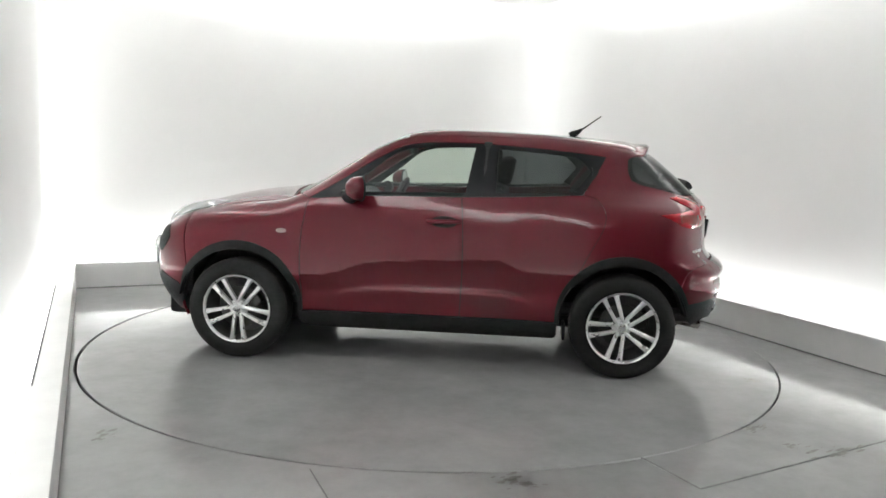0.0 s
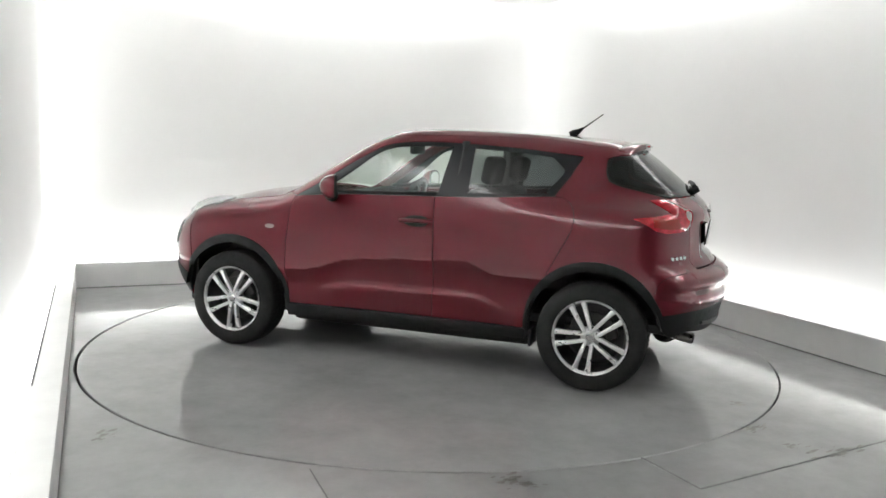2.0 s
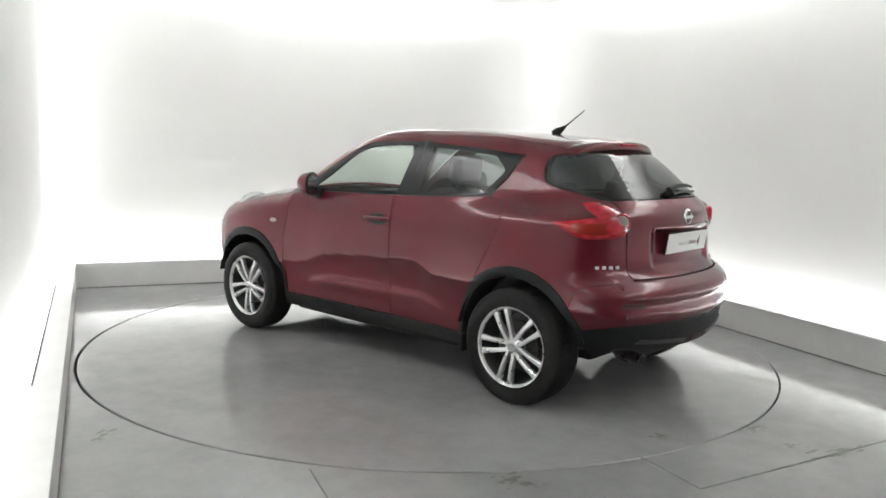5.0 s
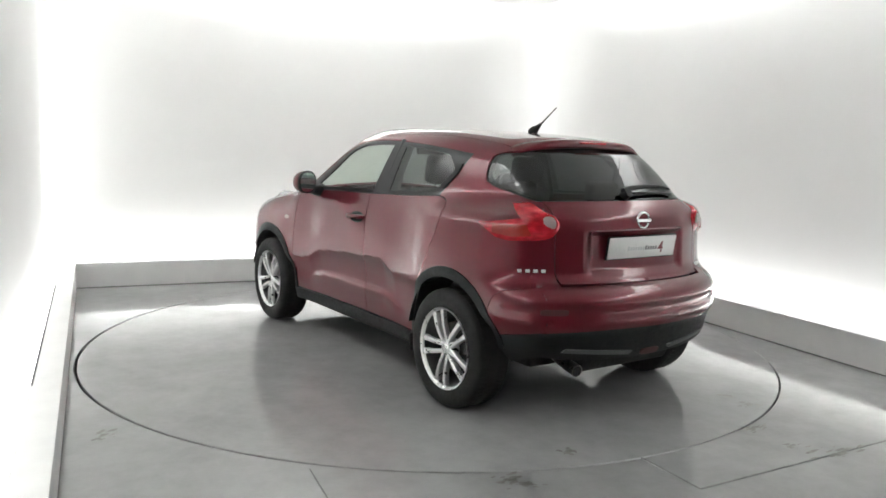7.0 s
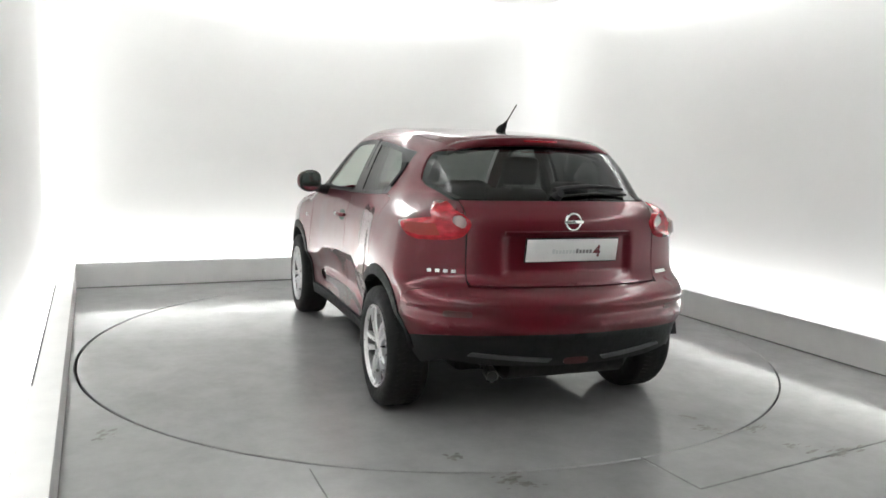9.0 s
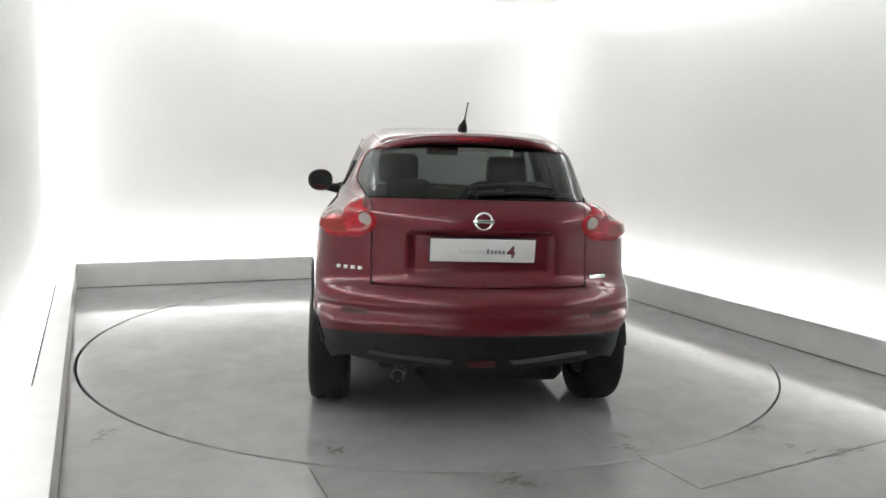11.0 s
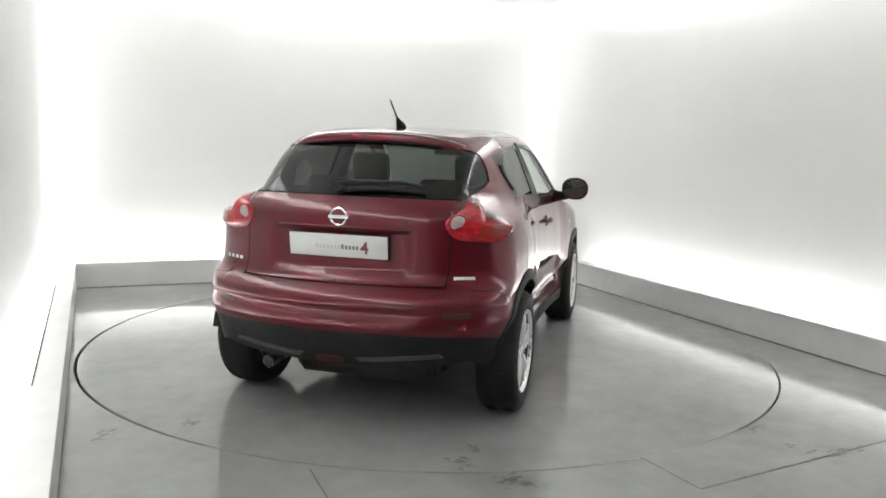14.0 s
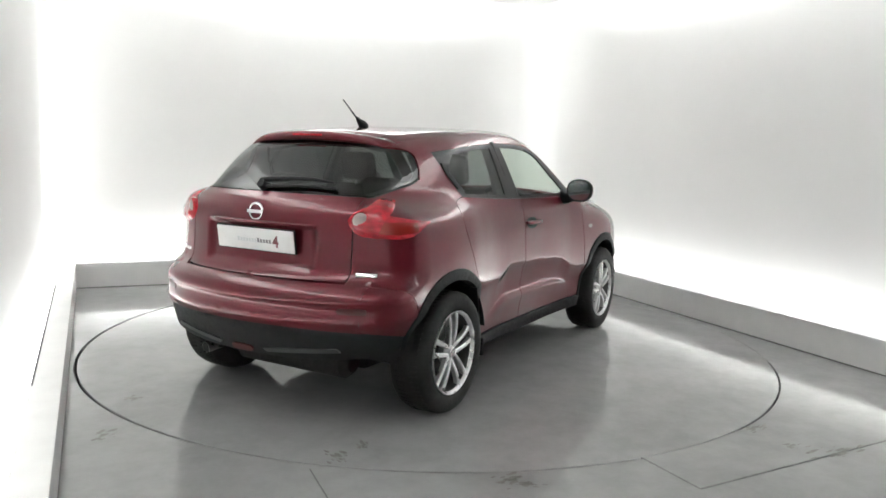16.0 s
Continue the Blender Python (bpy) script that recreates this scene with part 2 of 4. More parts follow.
# the wavy edge along the doors, and the ledge under it
WAVE = spline((-2.2, 0.60), (-1.5, 0.60), (-1.0, 0.665), (-0.74, 0.664), (-0.63, 0.664), (-0.55, 0.692), (-0.46, 0.727), (-0.2, 0.72), (0.19, 0.697), (0.42, 0.672), (0.52, 0.636), (0.61, 0.602), (0.85, 0.583), (1.3, 0.58), (2.2, 0.60))
LEDGE = spline((-0.75, 0.42), (-0.60, 0.477), (-0.50, 0.503), (-0.44, 0.509), (0.03, 0.507), (0.365, 0.50), (0.54, 0.478), (0.67, 0.424), (0.85, 0.39))


def smax(a, b, k):
    h = np.maximum(k - np.abs(a - b), 0) / k
    return np.maximum(a, b) + h * h * k * 0.25


def skin(x, y, z):
    y = np.abs(y)
    mid = np.abs(x + 0.05)
    dip = (0.70 - WAVE(x)) * step(z, 0.40, 0.55) * (1 - step(z, 0.80, 1.05))
    off = z - LEDGE(x) + 0.012
    ridge = 0.017 * np.exp(-(off / np.where(off > 0, 0.019, 0.060)) ** 2) * (1 - step(mid, 0.44, 0.70))
    side = y - (0.815 + (PLAN(x) - 0.815) * FLARE(z) + FLANK(z + dip) + ridge - PINCH(x) * step(z, 1.05, 1.21) - 0.09 * step(-x, 1.58, 1.95) * (1 - step(z, 0.28, 0.56)))
    crown = 0.11 - 0.06 * step(-x, -0.9, 0.1) + 0.10 * step(-x, 0.7, 1.4)
    top = z - (TOP(x) - crown * y * y - 0.06 * y ** 4)
    dent = 0.024 * step(z, 0.795, 0.83) * (1 - step(z, 1.0, 1.04)) * (1 - step(y, 0.33, 0.39))
    back = (BACK(z) + dent + 0.30 * y * y + 0.16 * y ** 4) - x
    nose = x - (NOSE(z) - 0.30 * y * y - 0.15 * y ** 4)
    f = smax(side, top, 0.11)
    f = smax(f, back, 0.10)
    return smax(f, nose, 0.16)


AXIS = {  # view: outward way, the two axes of the flat outline, how far out the search starts and ends
    "side": (Vector((0, 1, 0)), Vector((1, 0, 0)), Vector((0, 0, 1)), 1.2, 0.02),
    "top": (Vector((0, 0, 1)), Vector((1, 0, 0)), Vector((0, 1, 0)), 1.9, 0.45),
    "rear": (Vector((-1, 0, 0)), Vector((0, 1, 0)), Vector((0, 0, 1)), 2.4, 0.9),
    "front": (Vector((1, 0, 0)), Vector((0, 1, 0)), Vector((0, 0, 1)), 2.4, 0.9),
    "corner": (Vector((-0.7071, 0.7071, 0)), Vector((0.7071, 0.7071, 0)), Vector((0, 0, 1)), 2.6, 0.9),
}


def on_skin(view, uv, sink=0.0):
    """The points of the skin over flat points (u, v) of a view, lifted by sink along the skin's normal."""
    d, e1, e2, s0, s1 = AXIS[view]
    uv = np.asarray(uv, float).reshape(-1, 2)
    base = uv[:, :1] * np.array(e1) + uv[:, 1:] * np.array(e2)
    d = np.array(d)
    out, inn = np.full(len(uv), s0), np.full(len(uv), s1)
    for _ in range(42):
        mid = (out + inn) / 2
        p = base + mid[:, None] * d
        hit = skin(p[:, 0], p[:, 1], p[:, 2]) < 0
        inn, out = np.where(hit, mid, inn), np.where(hit, out, mid)
    p = base + inn[:, None] * d
    if np.any(sink):
        p = p + normal_at(p) * np.reshape(sink, (-1, 1))
    return p


def normal_at(p):
    h, g = 2e-3, []
    for i in range(3):
        q = np.zeros(3)
        q[i] = h
        a, b = p + q, p - q
        g.append(skin(a[:, 0], a[:, 1], a[:, 2]) - skin(b[:, 0], b[:, 1], b[:, 2]))
    g = np.stack(g, 1)
    return g / np.linalg.norm(g, axis=1)[:, None]


def inset(poly, d):
    """Draw a flat outline in by d."""
    if not d:
        return poly
    n = len(poly)
    area = sum(poly[i][0] * poly[(i + 1) % n][1] - poly[(i + 1) % n][0] * poly[i][1] for i in range(n))
    sgn = 1 if area > 0 else -1
    out = []
    for i in range(n):
        a, b, c = Vector(poly[i - 1]), Vector(poly[i]), Vector(poly[(i + 1) % n])
        d1, d2 = (b - a).normalized(), (c - b).normalized()
        n1, n2 = Vector((-d1.y, d1.x)) * sgn, Vector((-d2.y, d2.x)) * sgn
        m = n1 + n2
        m = m / max(0.4, m.dot(n1)) if m.length > 1e-6 else n1
        out.append((b.x + m.x * d, b.y + m.y * d))
    return out


def clean(poly, tol=2e-4):
    out = []
    for p in poly:
        p = (float(p[0]), float(p[1]))
        if not out or (abs(p[0] - out[-1][0]) + abs(p[1] - out[-1][1])) > tol:
            out.append(p)
    if abs(out[0][0] - out[-1][0]) + abs(out[0][1] - out[-1][1]) < tol:
        out.pop()
    return out


def add_panel(bm, view, poly, lift=0.0, gap=0.0025, rim=0.018, cell=0.045, swell=0.0, half=False, weld=False):
    """A sheet over a flat outline, laid on the skin, with its rim turned in."""
    flat = clean(poly)
    poly = inset(flat, gap)
    k = {"rear": 0, "front": 0, "top": 1}.get(view)
    if half and k is not None:
        poly = [tuple(0.0 if i == k and abs(p[k]) < 1e-5 else q[i] for i in (0, 1)) for p, q in zip(flat, poly)]
    if weld:
        p3 = on_skin(view, flat)
        on = np.abs(p3[:, 1] - CHEEK(p3[:, 2])) < 1e-3
        poly = [p if o else q for p, q, o in zip(flat, poly, on)]
    t = bmesh.new()
    f = t.faces.new([t.verts.new((u, v, 0)) for u, v in poly])
    f.normal_update()
    bmesh.ops.triangulate(t, faces=[f])
    us, vs = [p[0] for p in poly], [p[1] for p in poly]
    for lo, hi, no in ((min(us), max(us), (1, 0, 0)), (min(vs), max(vs), (0, 1, 0))):
        k = math.floor(lo / cell) + 1
        while k * cell < hi - 1e-4:
            bmesh.ops.bisect_plane(t, geom=t.verts[:] + t.edges[:] + t.faces[:], dist=1e-5, plane_co=[k * cell * c for c in no], plane_no=no)
            k += 1
    bmesh.ops.remove_doubles(t, verts=t.verts[:], dist=1e-4)
    t.verts.ensure_lookup_table()
    uv = np.array([(v.co.x, v.co.y) for v in t.verts])
    up = np.full(len(uv), float(lift))
    if swell:
        arr = np.array(poly)
        nxt = np.roll(arr, -1, 0)
        e = nxt - arr
        w = uv[:, None, :] - arr[None]
        s = np.clip((w * e).sum(2) / np.maximum((e * e).sum(1), 1e-12), 0, 1)
        dist = np.sqrt(((w - s[..., None] * e) ** 2).sum(2)).min(1)
        up = up + swell * (1 - (1 - np.clip(dist / 0.05, 0, 1)) ** 2)
    pts = on_skin(view, uv, up if (lift or swell) else 0.0)
    nor = normal_at(pts)
    seam = on_skin(view, uv) if weld else pts
    seam = np.abs(seam[:, 1] - CHEEK(seam[:, 2])) < 1.2e-3 if weld else np.zeros(len(pts), bool)
    if swell:
        new_v = [bm.verts.new(p) for p in pts]
    else:
        mark = bm.verts.layers.int.get("skin") or bm.verts.layers.int.new("skin")
        new_v = []
        for p in pts:
            v = bm.verts.new(p)
            v[mark] = 1
            new_v.append(v)
    way = AXIS[view][0]
    for fc in t.faces:
        idx = [v.index for v in fc.verts]
        try:
            bm.faces.new([new_v[i] for i in idx])
        except ValueError:
            pass
    if rim:
        border = [e for e in t.edges if len(e.link_faces) == 1 and not (half and all(abs(pts[v.index][1]) < 1e-4 for v in e.verts)) and not all(seam[v.index] for v in e.verts)]
        ring = {}
        for e in border:
            for v in e.verts:
                if v.index not in ring:
                    p, q = pts[v.index], pts[v.index] - nor[v.index] * rim
                    ring[v.index] = (bm.verts.new(p), bm.verts.new(q))
        for e in border:
            (a0, a1), (b0, b1) = ring[e.verts[0].index], ring[e.verts[1].index]
            bm.faces.new((a0, b0, b1, a1))
    t.free()


def orient(bm, centre=(0, 0, 0.7)):
    """Turn loose sheets to face outwards."""
    c = Vector(centre)
    for f in bm.faces:
        if f.normal.dot(f.calc_center_median() - c) < 0:
            f.normal_flip()


def sheet(name, pieces, mat, parent, label="", mirror=False, both=False, weld=False, **kw):
    """One mesh of panels: pieces are (view, outline, keywords). mirror: on the other side of the car; both: on the two sides at once."""
    bm = bmesh.new()
    for view, poly, extra in pieces:
        add_panel(bm, view, poly, **{"half": both, "weld": weld, **kw, **extra})
    if weld:
        bm.verts.index_update()
        near = [v for v in bm.verts if abs(v.co.y - float(CHEEK(v.co.z))) < 6e-3 and any(len(e.link_faces) == 1 for e in v.link_edges)]
        bmesh.ops.remove_doubles(bm, verts=near, dist=6e-4)
    if both:
        d = bmesh.ops.duplicate(bm, geom=bm.verts[:] + bm.edges[:] + bm.faces[:])["geom"]
        for v in d:
            if isinstance(v, bmesh.types.BMVert):
                v.co.y = -v.co.y
        bmesh.ops.remove_doubles(bm, verts=[v for v in bm.verts if abs(v.co.y) < 2e-4], dist=4e-4)
    if mirror:
        for v in bm.verts:
            v.co.y = -v.co.y
    bm.normal_update()
    orient(bm)
    me = bpy.data.meshes.new(name)
    for f in bm.faces:
        f.smooth = True
    mark = bm.verts.layers.int.get("skin")
    flags = np.array([v[mark] if mark else 0 for v in bm.verts], bool)
    bm.to_mesh(me)
    bm.free()
    if flags.any():
        co = np.array([v.co for v in me.vertices])
        nor = np.array([v.normal for v in me.vertices])
        nor[flags] = normal_at(co[flags])
        me.normals_split_custom_set_from_vertices(nor.tolist())
    me.materials.append(mat)
    ob = new(name, me)
    ob.parent = parent
    if label:
        ob["label"] = label
    return ob


def pair(name, pieces, mat, parent, label="", **kw):
    return [sheet(name, pieces, mat, parent, label, False, **kw), sheet(name, pieces, mat, parent, label, True, **kw)]


# ---- the lines between the panels ----
def curve(*nodes, n=14):
    """A smooth flat line through a few points, as a list."""
    pts = [Vector(p) for p in nodes]
    if len(pts) == 2:
        return [tuple(pts[0].lerp(pts[1], i / n)) for i in range(n + 1)]
    out = []
    for i in range(len(pts) - 1):
        p0, p1, p2, p3 = pts[max(i - 1, 0)], pts[i], pts[i + 1], pts[min(i + 2, len(pts) - 1)]
        k = max(3, n // (len(pts) - 1))
        for j in range(k):
            t = j / k
            out.append(tuple(0.5 * ((2 * p1) + (p2 - p0) * t + (2 * p0 - 5 * p1 + 4 * p2 - p3) * t * t + (3 * p1 - p0 - 3 * p2 + p3) * t ** 3)))
    return out + [tuple(pts[-1])]


def arc(cx, cz, r, a0, a1, n=28):
    return [(cx + r * math.cos(radians(a0 + (a1 - a0) * i / n)), cz + r * math.sin(radians(a0 + (a1 - a0) * i / n))) for i in range(n + 1)]


WX, WZ, WR = 1.265, 0.334, 0.334
ARCH = 0.418
SHOULDER = spline((-1.5, 0.44), (-1.3, 0.50), (-1.0, 0.535), (-0.5, 0.555), (0.1, 0.555), (0.25, 0.56), (0.6, 0.625), (0.93, 0.695), (1.3, 0.68), (1.6, 0.62), (1.95, 0.52))
CHEEK = spline((0.15, 0.66), (0.9, 0.66), (1.05, 0.63), (1.12, 0.588), (1.18, 0.552), (1.28, 0.53), (1.36, 0.50), (1.42, 0.46), (1.475, 0.40))


def shoulder(x0, x1, n=40):
    """The line between flank and top, as seen from the side."""
    xs = np.linspace(x0, x1, n)
    p = on_skin("top", np.stack([xs, SHOULDER(xs)], 1))
    return [(a, c) for a, _, c in p]


def shoulder_top(x0, x1, n=40):
    return [(x, float(SHOULDER(x))) for x in np.linspace(x0, x1, n)]


def cheek(z0, z1, n=24):
    """The line between flank and tail, as seen from the side."""
    zs = np.linspace(z0, z1, n)
    p = on_skin("rear", np.stack([CHEEK(zs), zs], 1))
    return [(a, c) for a, _, c in p]


def cheek_rear(z0, z1, n=24):
    return [(float(CHEEK(z)), z) for z in np.linspace(z0, z1, n)]


DOOR_FRONT = curve((0.835, 0.335), (0.845, 0.60), (0.84, 0.85), (0.80, 1.085))
DOOR_MID = curve((-0.215, 0.335), (-0.225, 0.64), (-0.222, 0.90), (-0.205, 1.127))
DOOR_BACK = arc(-WX, WZ, ARCH, 0, 44, 8) + curve((-0.985, 0.70), (-1.05, 0.83), (-1.115, 0.96), (-1.125, 1.06), (-1.075, 1.14), (-0.985, 1.165))
BELT = curve((0.80, 1.085), (0.42, 1.112), (-0.205, 1.127))
BELT_BACK = curve((-0.205, 1.127), (-0.6, 1.142), (-0.985, 1.165))
DLO_TOP = curve((0.80, 1.085), (0.62, 1.195), (0.42, 1.325), (0.24, 1.425), (0.12, 1.462), (-0.1, 1.475), (-0.35, 1.472), (-0.7, 1.452), (-0.95, 1.430), (-1.13, 1.410), n=40)
DLO_BACK = curve((-1.13, 1.410), (-1.095, 1.345), (-1.045, 1.26), (-0.985, 1.165))
LIP = [(x, z) for x, z in curve((-1.603, 0.56), (-1.64, 0.68), (-1.70, 0.73), (-1.80, 0.748))]
HIT_Z = 0.752
SKIRT = 0.522


GLASS_LOW, GLASS_HIGH = 1.184, 1.428
GLASS_EDGE = curve((-1.64, 1.184), (-1.47, 1.222), (-1.34, 1.253), (-1.292, 1.30), (-1.286, 1.385), (-1.305, 1.418), n=24)


def glass_rear_half(drop=0.0, rise=0.0):
    """Half of the rear window as seen from behind, up to the cheek line."""
    low = curve((0.0, 1.190 - drop), (0.30, 1.188 - drop), (float(CHEEK(GLASS_LOW - drop)), GLASS_LOW - drop))
    high = curve((float(CHEEK(GLASS_HIGH + rise)), GLASS_HIGH + rise), (0.30, 1.456 + rise), (0.0, 1.468 + rise))
    return low, cheek_rear(GLASS_LOW - drop, GLASS_HIGH + rise, 16), high


def build_body(car):
    # flank panels
    fender = DOOR_FRONT + shoulder(0.875, 1.60, 26) + curve((1.615, 0.97), (1.64, 0.80), (1.612, 0.55)) + arc(WX, WZ, ARCH, 32, 180, 40)
    pair("front_fender", [("side", fender, {})], PAINT, car)
    chin = curve((1.612, 0.55), (1.64, 0.80), (1.615, 0.97)) + shoulder(1.62, 1.92, 14)
    front = on_skin("front", [(0.52, z) for z in np.linspace(0.86, 0.28, 14)])
    chin += [(a, c) for a, _, c in front] + [(1.68, 0.28)] + arc(WX, WZ, ARCH, -13, 30, 14)
    pair("front_bumper_side", [("side", chin, {})], PAINT, car)
    grille = [(y, z) for y, z in curve((-0.52, 0.28), (0.52, 0.28))] + curve((0.52, 0.28), (0.52, 0.86)) + curve((0.52, 0.86), (0.0, 0.90), (-0.52, 0.86))
    sheet("front_bumper", [("front", grille, {})], PAINT, car)
    sheet("lower_grille", [("front", curve((-0.40, 0.32), (0.40, 0.32)) + curve((0.46, 0.46), (-0.46, 0.46)), {"lift": 0.004})], BLACK, car)
    sheet("upper_grille", [("front", curve((-0.30, 0.62), (0.30, 0.62)) + curve((0.42, 0.82), (-0.42, 0.82)), {"lift": 0.004})], BLACK, car)

    jaw = curve((1.70, 0.482), (1.79, 0.515), (1.87, 0.548)) + curve((1.90, 0.50), (1.87, 0.40), (1.80, 0.30)) + curve((1.70, 0.30), (1.672, 0.38), (1.68, 0.45))
    pair("front_lower_bumper", [("side", jaw, {"lift": 0.003})], BLACK, car, "black lower corner of the front bumper")
    cheek_grille = curve((1.80, 0.86), (1.77, 0.79), (1.81, 0.72)) + curve((1.85, 0.68), (1.90, 0.70), (1.88, 0.80), (1.85, 0.85))
    pair("side_grille", [("side", cheek_grille, {"lift": 0.003})], BLACK, car, "black grille corner beside the headlamp")

    front_door = DOOR_FRONT + BELT + DOOR_MID[::-1]
    fd = pair("front_door", [("side", front_door, {})], PAINT, car, cell=0.018)
    rear_door = DOOR_MID + BELT_BACK + DOOR_BACK[::-1]
    rd = pair("rear_door", [("side", rear_door, {})], PAINT, car, cell=0.018)

    quarter = [(0.80, 1.085)] + DLO_TOP[1:] + DLO_BACK[1:] + DOOR_BACK[::-1][1:-9] + arc(-WX, WZ, ARCH, 46, 146, 34) + LIP + cheek(HIT_Z, 1.172, 20)
    quarter += [(x + 0.012 * (x > -1.32), z - 0.008 * (x < -1.30)) for x, z in GLASS_EDGE] + [(-1.345, 1.4285), (-1.385, 1.4335)] + shoulder(-1.395, 0.87, 74)
    corner_rear = [(0.5495, HIT_Z)] + [(0.5495, z) for z in np.linspace(0.80, 1.12, 12)] + cheek_rear(1.172, HIT_Z, 20)
    pair("quarter_panel", [("side", quarter, {"gap": 0.001}), ("rear", corner_rear, {"gap": 0.001})], PAINT, car, weld=True, cell=0.03)

    # tail
    hatch = curve((0.0, 0.762), (0.50, 0.762), (0.537, 0.770), (0.547, 0.79)) + curve((0.547, 0.80), (0.545, 1.00), (0.547, 1.13)) + glass_rear_half(0.006)[0][::-1]
    gate = sheet("tailgate", [("rear", hatch, {"gap": 0.0012})], PAINT, car, both=True, cell=0.02)
    low, mid, high = glass_rear_half()
    wrap = cheek(GLASS_LOW, GLASS_HIGH, 16) + GLASS_EDGE[::-1]
    k = {"rim": 0.006, "lift": -0.003, "gap": 0.001}
    sheet("rear_window", [("rear", low + mid[1:] + high[1:], k), ("side", wrap, k)], GLASS_BACK, car, "dark tinted wraparound rear window", both=True, weld=True, cell=0.025)
    seal = [(x + 0.02, z - 0.006) for x, z in GLASS_EDGE] + [(x - 0.02, z + 0.012) for x, z in GLASS_EDGE[::-1]]
    pair("window_seal", [("side", seal, {"gap": 0.0, "lift": -0.010, "rim": 0})], LINER, car)
    head = [(0.0, 1.466), (0.30, 1.454), (0.457, 1.426), (0.50, 1.44), (0.40, 1.49), (0.0, 1.50)]
    sheet("rear_window_surround", [("rear", head, {"gap": 0.0, "lift": -0.006})], GLOSSBLACK, car, both=True)

    side_b = LIP + cheek(HIT_Z, SKIRT, 12) + curve((-1.84, SKIRT), (-1.655, SKIRT - 0.03)) + arc(-WX, WZ, ARCH, 158, 146, 8)
    rear_b = [(0.0, HIT_Z + 0.007), (0.50, HIT_Z + 0.005)] + cheek_rear(HIT_Z, SKIRT, 12) + curve((0.64, SKIRT), (0.3, SKIRT + 0.012), (0.0, SKIRT + 0.012))
    sheet("rear_bumper", [("side", side_b, {"gap": 0.0015}), ("rear", rear_b, {"gap": 0.0015})], PAINT, car, both=True, weld=True, cell=0.03)
    side_s = curve((-1.657, SKIRT - 0.03), (-1.84, SKIRT)) + cheek(SKIRT, 0.388, 8) + [(-1.71, 0.352)] + arc(-WX, WZ, ARCH, 171, 158, 6)
    rear_s = [(0.0, SKIRT + 0.012), (0.3, SKIRT + 0.012), (0.64, SKIRT)] + cheek_rear(SKIRT, 0.388, 8) + curve((0.64, 0.386), (0.50, 0.368), (0.30, 0.358), (0.0, 0.355))
    sheet("rear_valance", [("side", side_s, {"gap": 0.001, "lift": -0.004}), ("rear", rear_s, {"gap": 0.001, "lift": -0.004})], BLACK, car, "textured black lower bumper", both=True, weld=True)

    # top
    hood = [(0.985, 0.0)] + curve((0.985, 0.0), (0.97, 0.40), (0.93, 0.695)) + shoulder_top(0.94, 1.92, 24) + curve((1.94, 0.50), (1.985, 0.25), (1.995, 0.0))
    sheet("bonnet", [("top", hood, {})], PAINT, car, both=True)
    screen = curve((0.955, 0.0), (0.94, 0.40), (0.90, 0.655)) + [(x, float(SHOULDER(x)) - 0.02) for x in np.linspace(0.88, 0.21, 20)] + curve((0.19, 0.53), (0.215, 0.3), (0.225, 0.0))
    sheet("windscreen", [("top", screen, {"rim": 0.006, "lift": -0.004})], GLASS_FRONT, car, both=True)
    roof = curve((0.21, 0.0), (0.20, 0.3), (0.175, 0.545)) + shoulder_top(0.17, -1.40, 40) + curve((-1.415, 0.40), (-1.42, 0.0))
    sheet("roof", [("top", roof, {"gap": 0.001})], PAINT, car, both=True)
    lining = curve((0.15, 0.0), (0.12, 0.5)) + [(x, float(SHOULDER(x)) - 0.01) for x in np.linspace(0.1, -1.36, 20)] + [(-1.38, 0.0)]
    sheet("roof_lining", [("top", lining, {"lift": -0.04, "rim": 0})], LINING, car, both=True)
    return fd, rd, gate


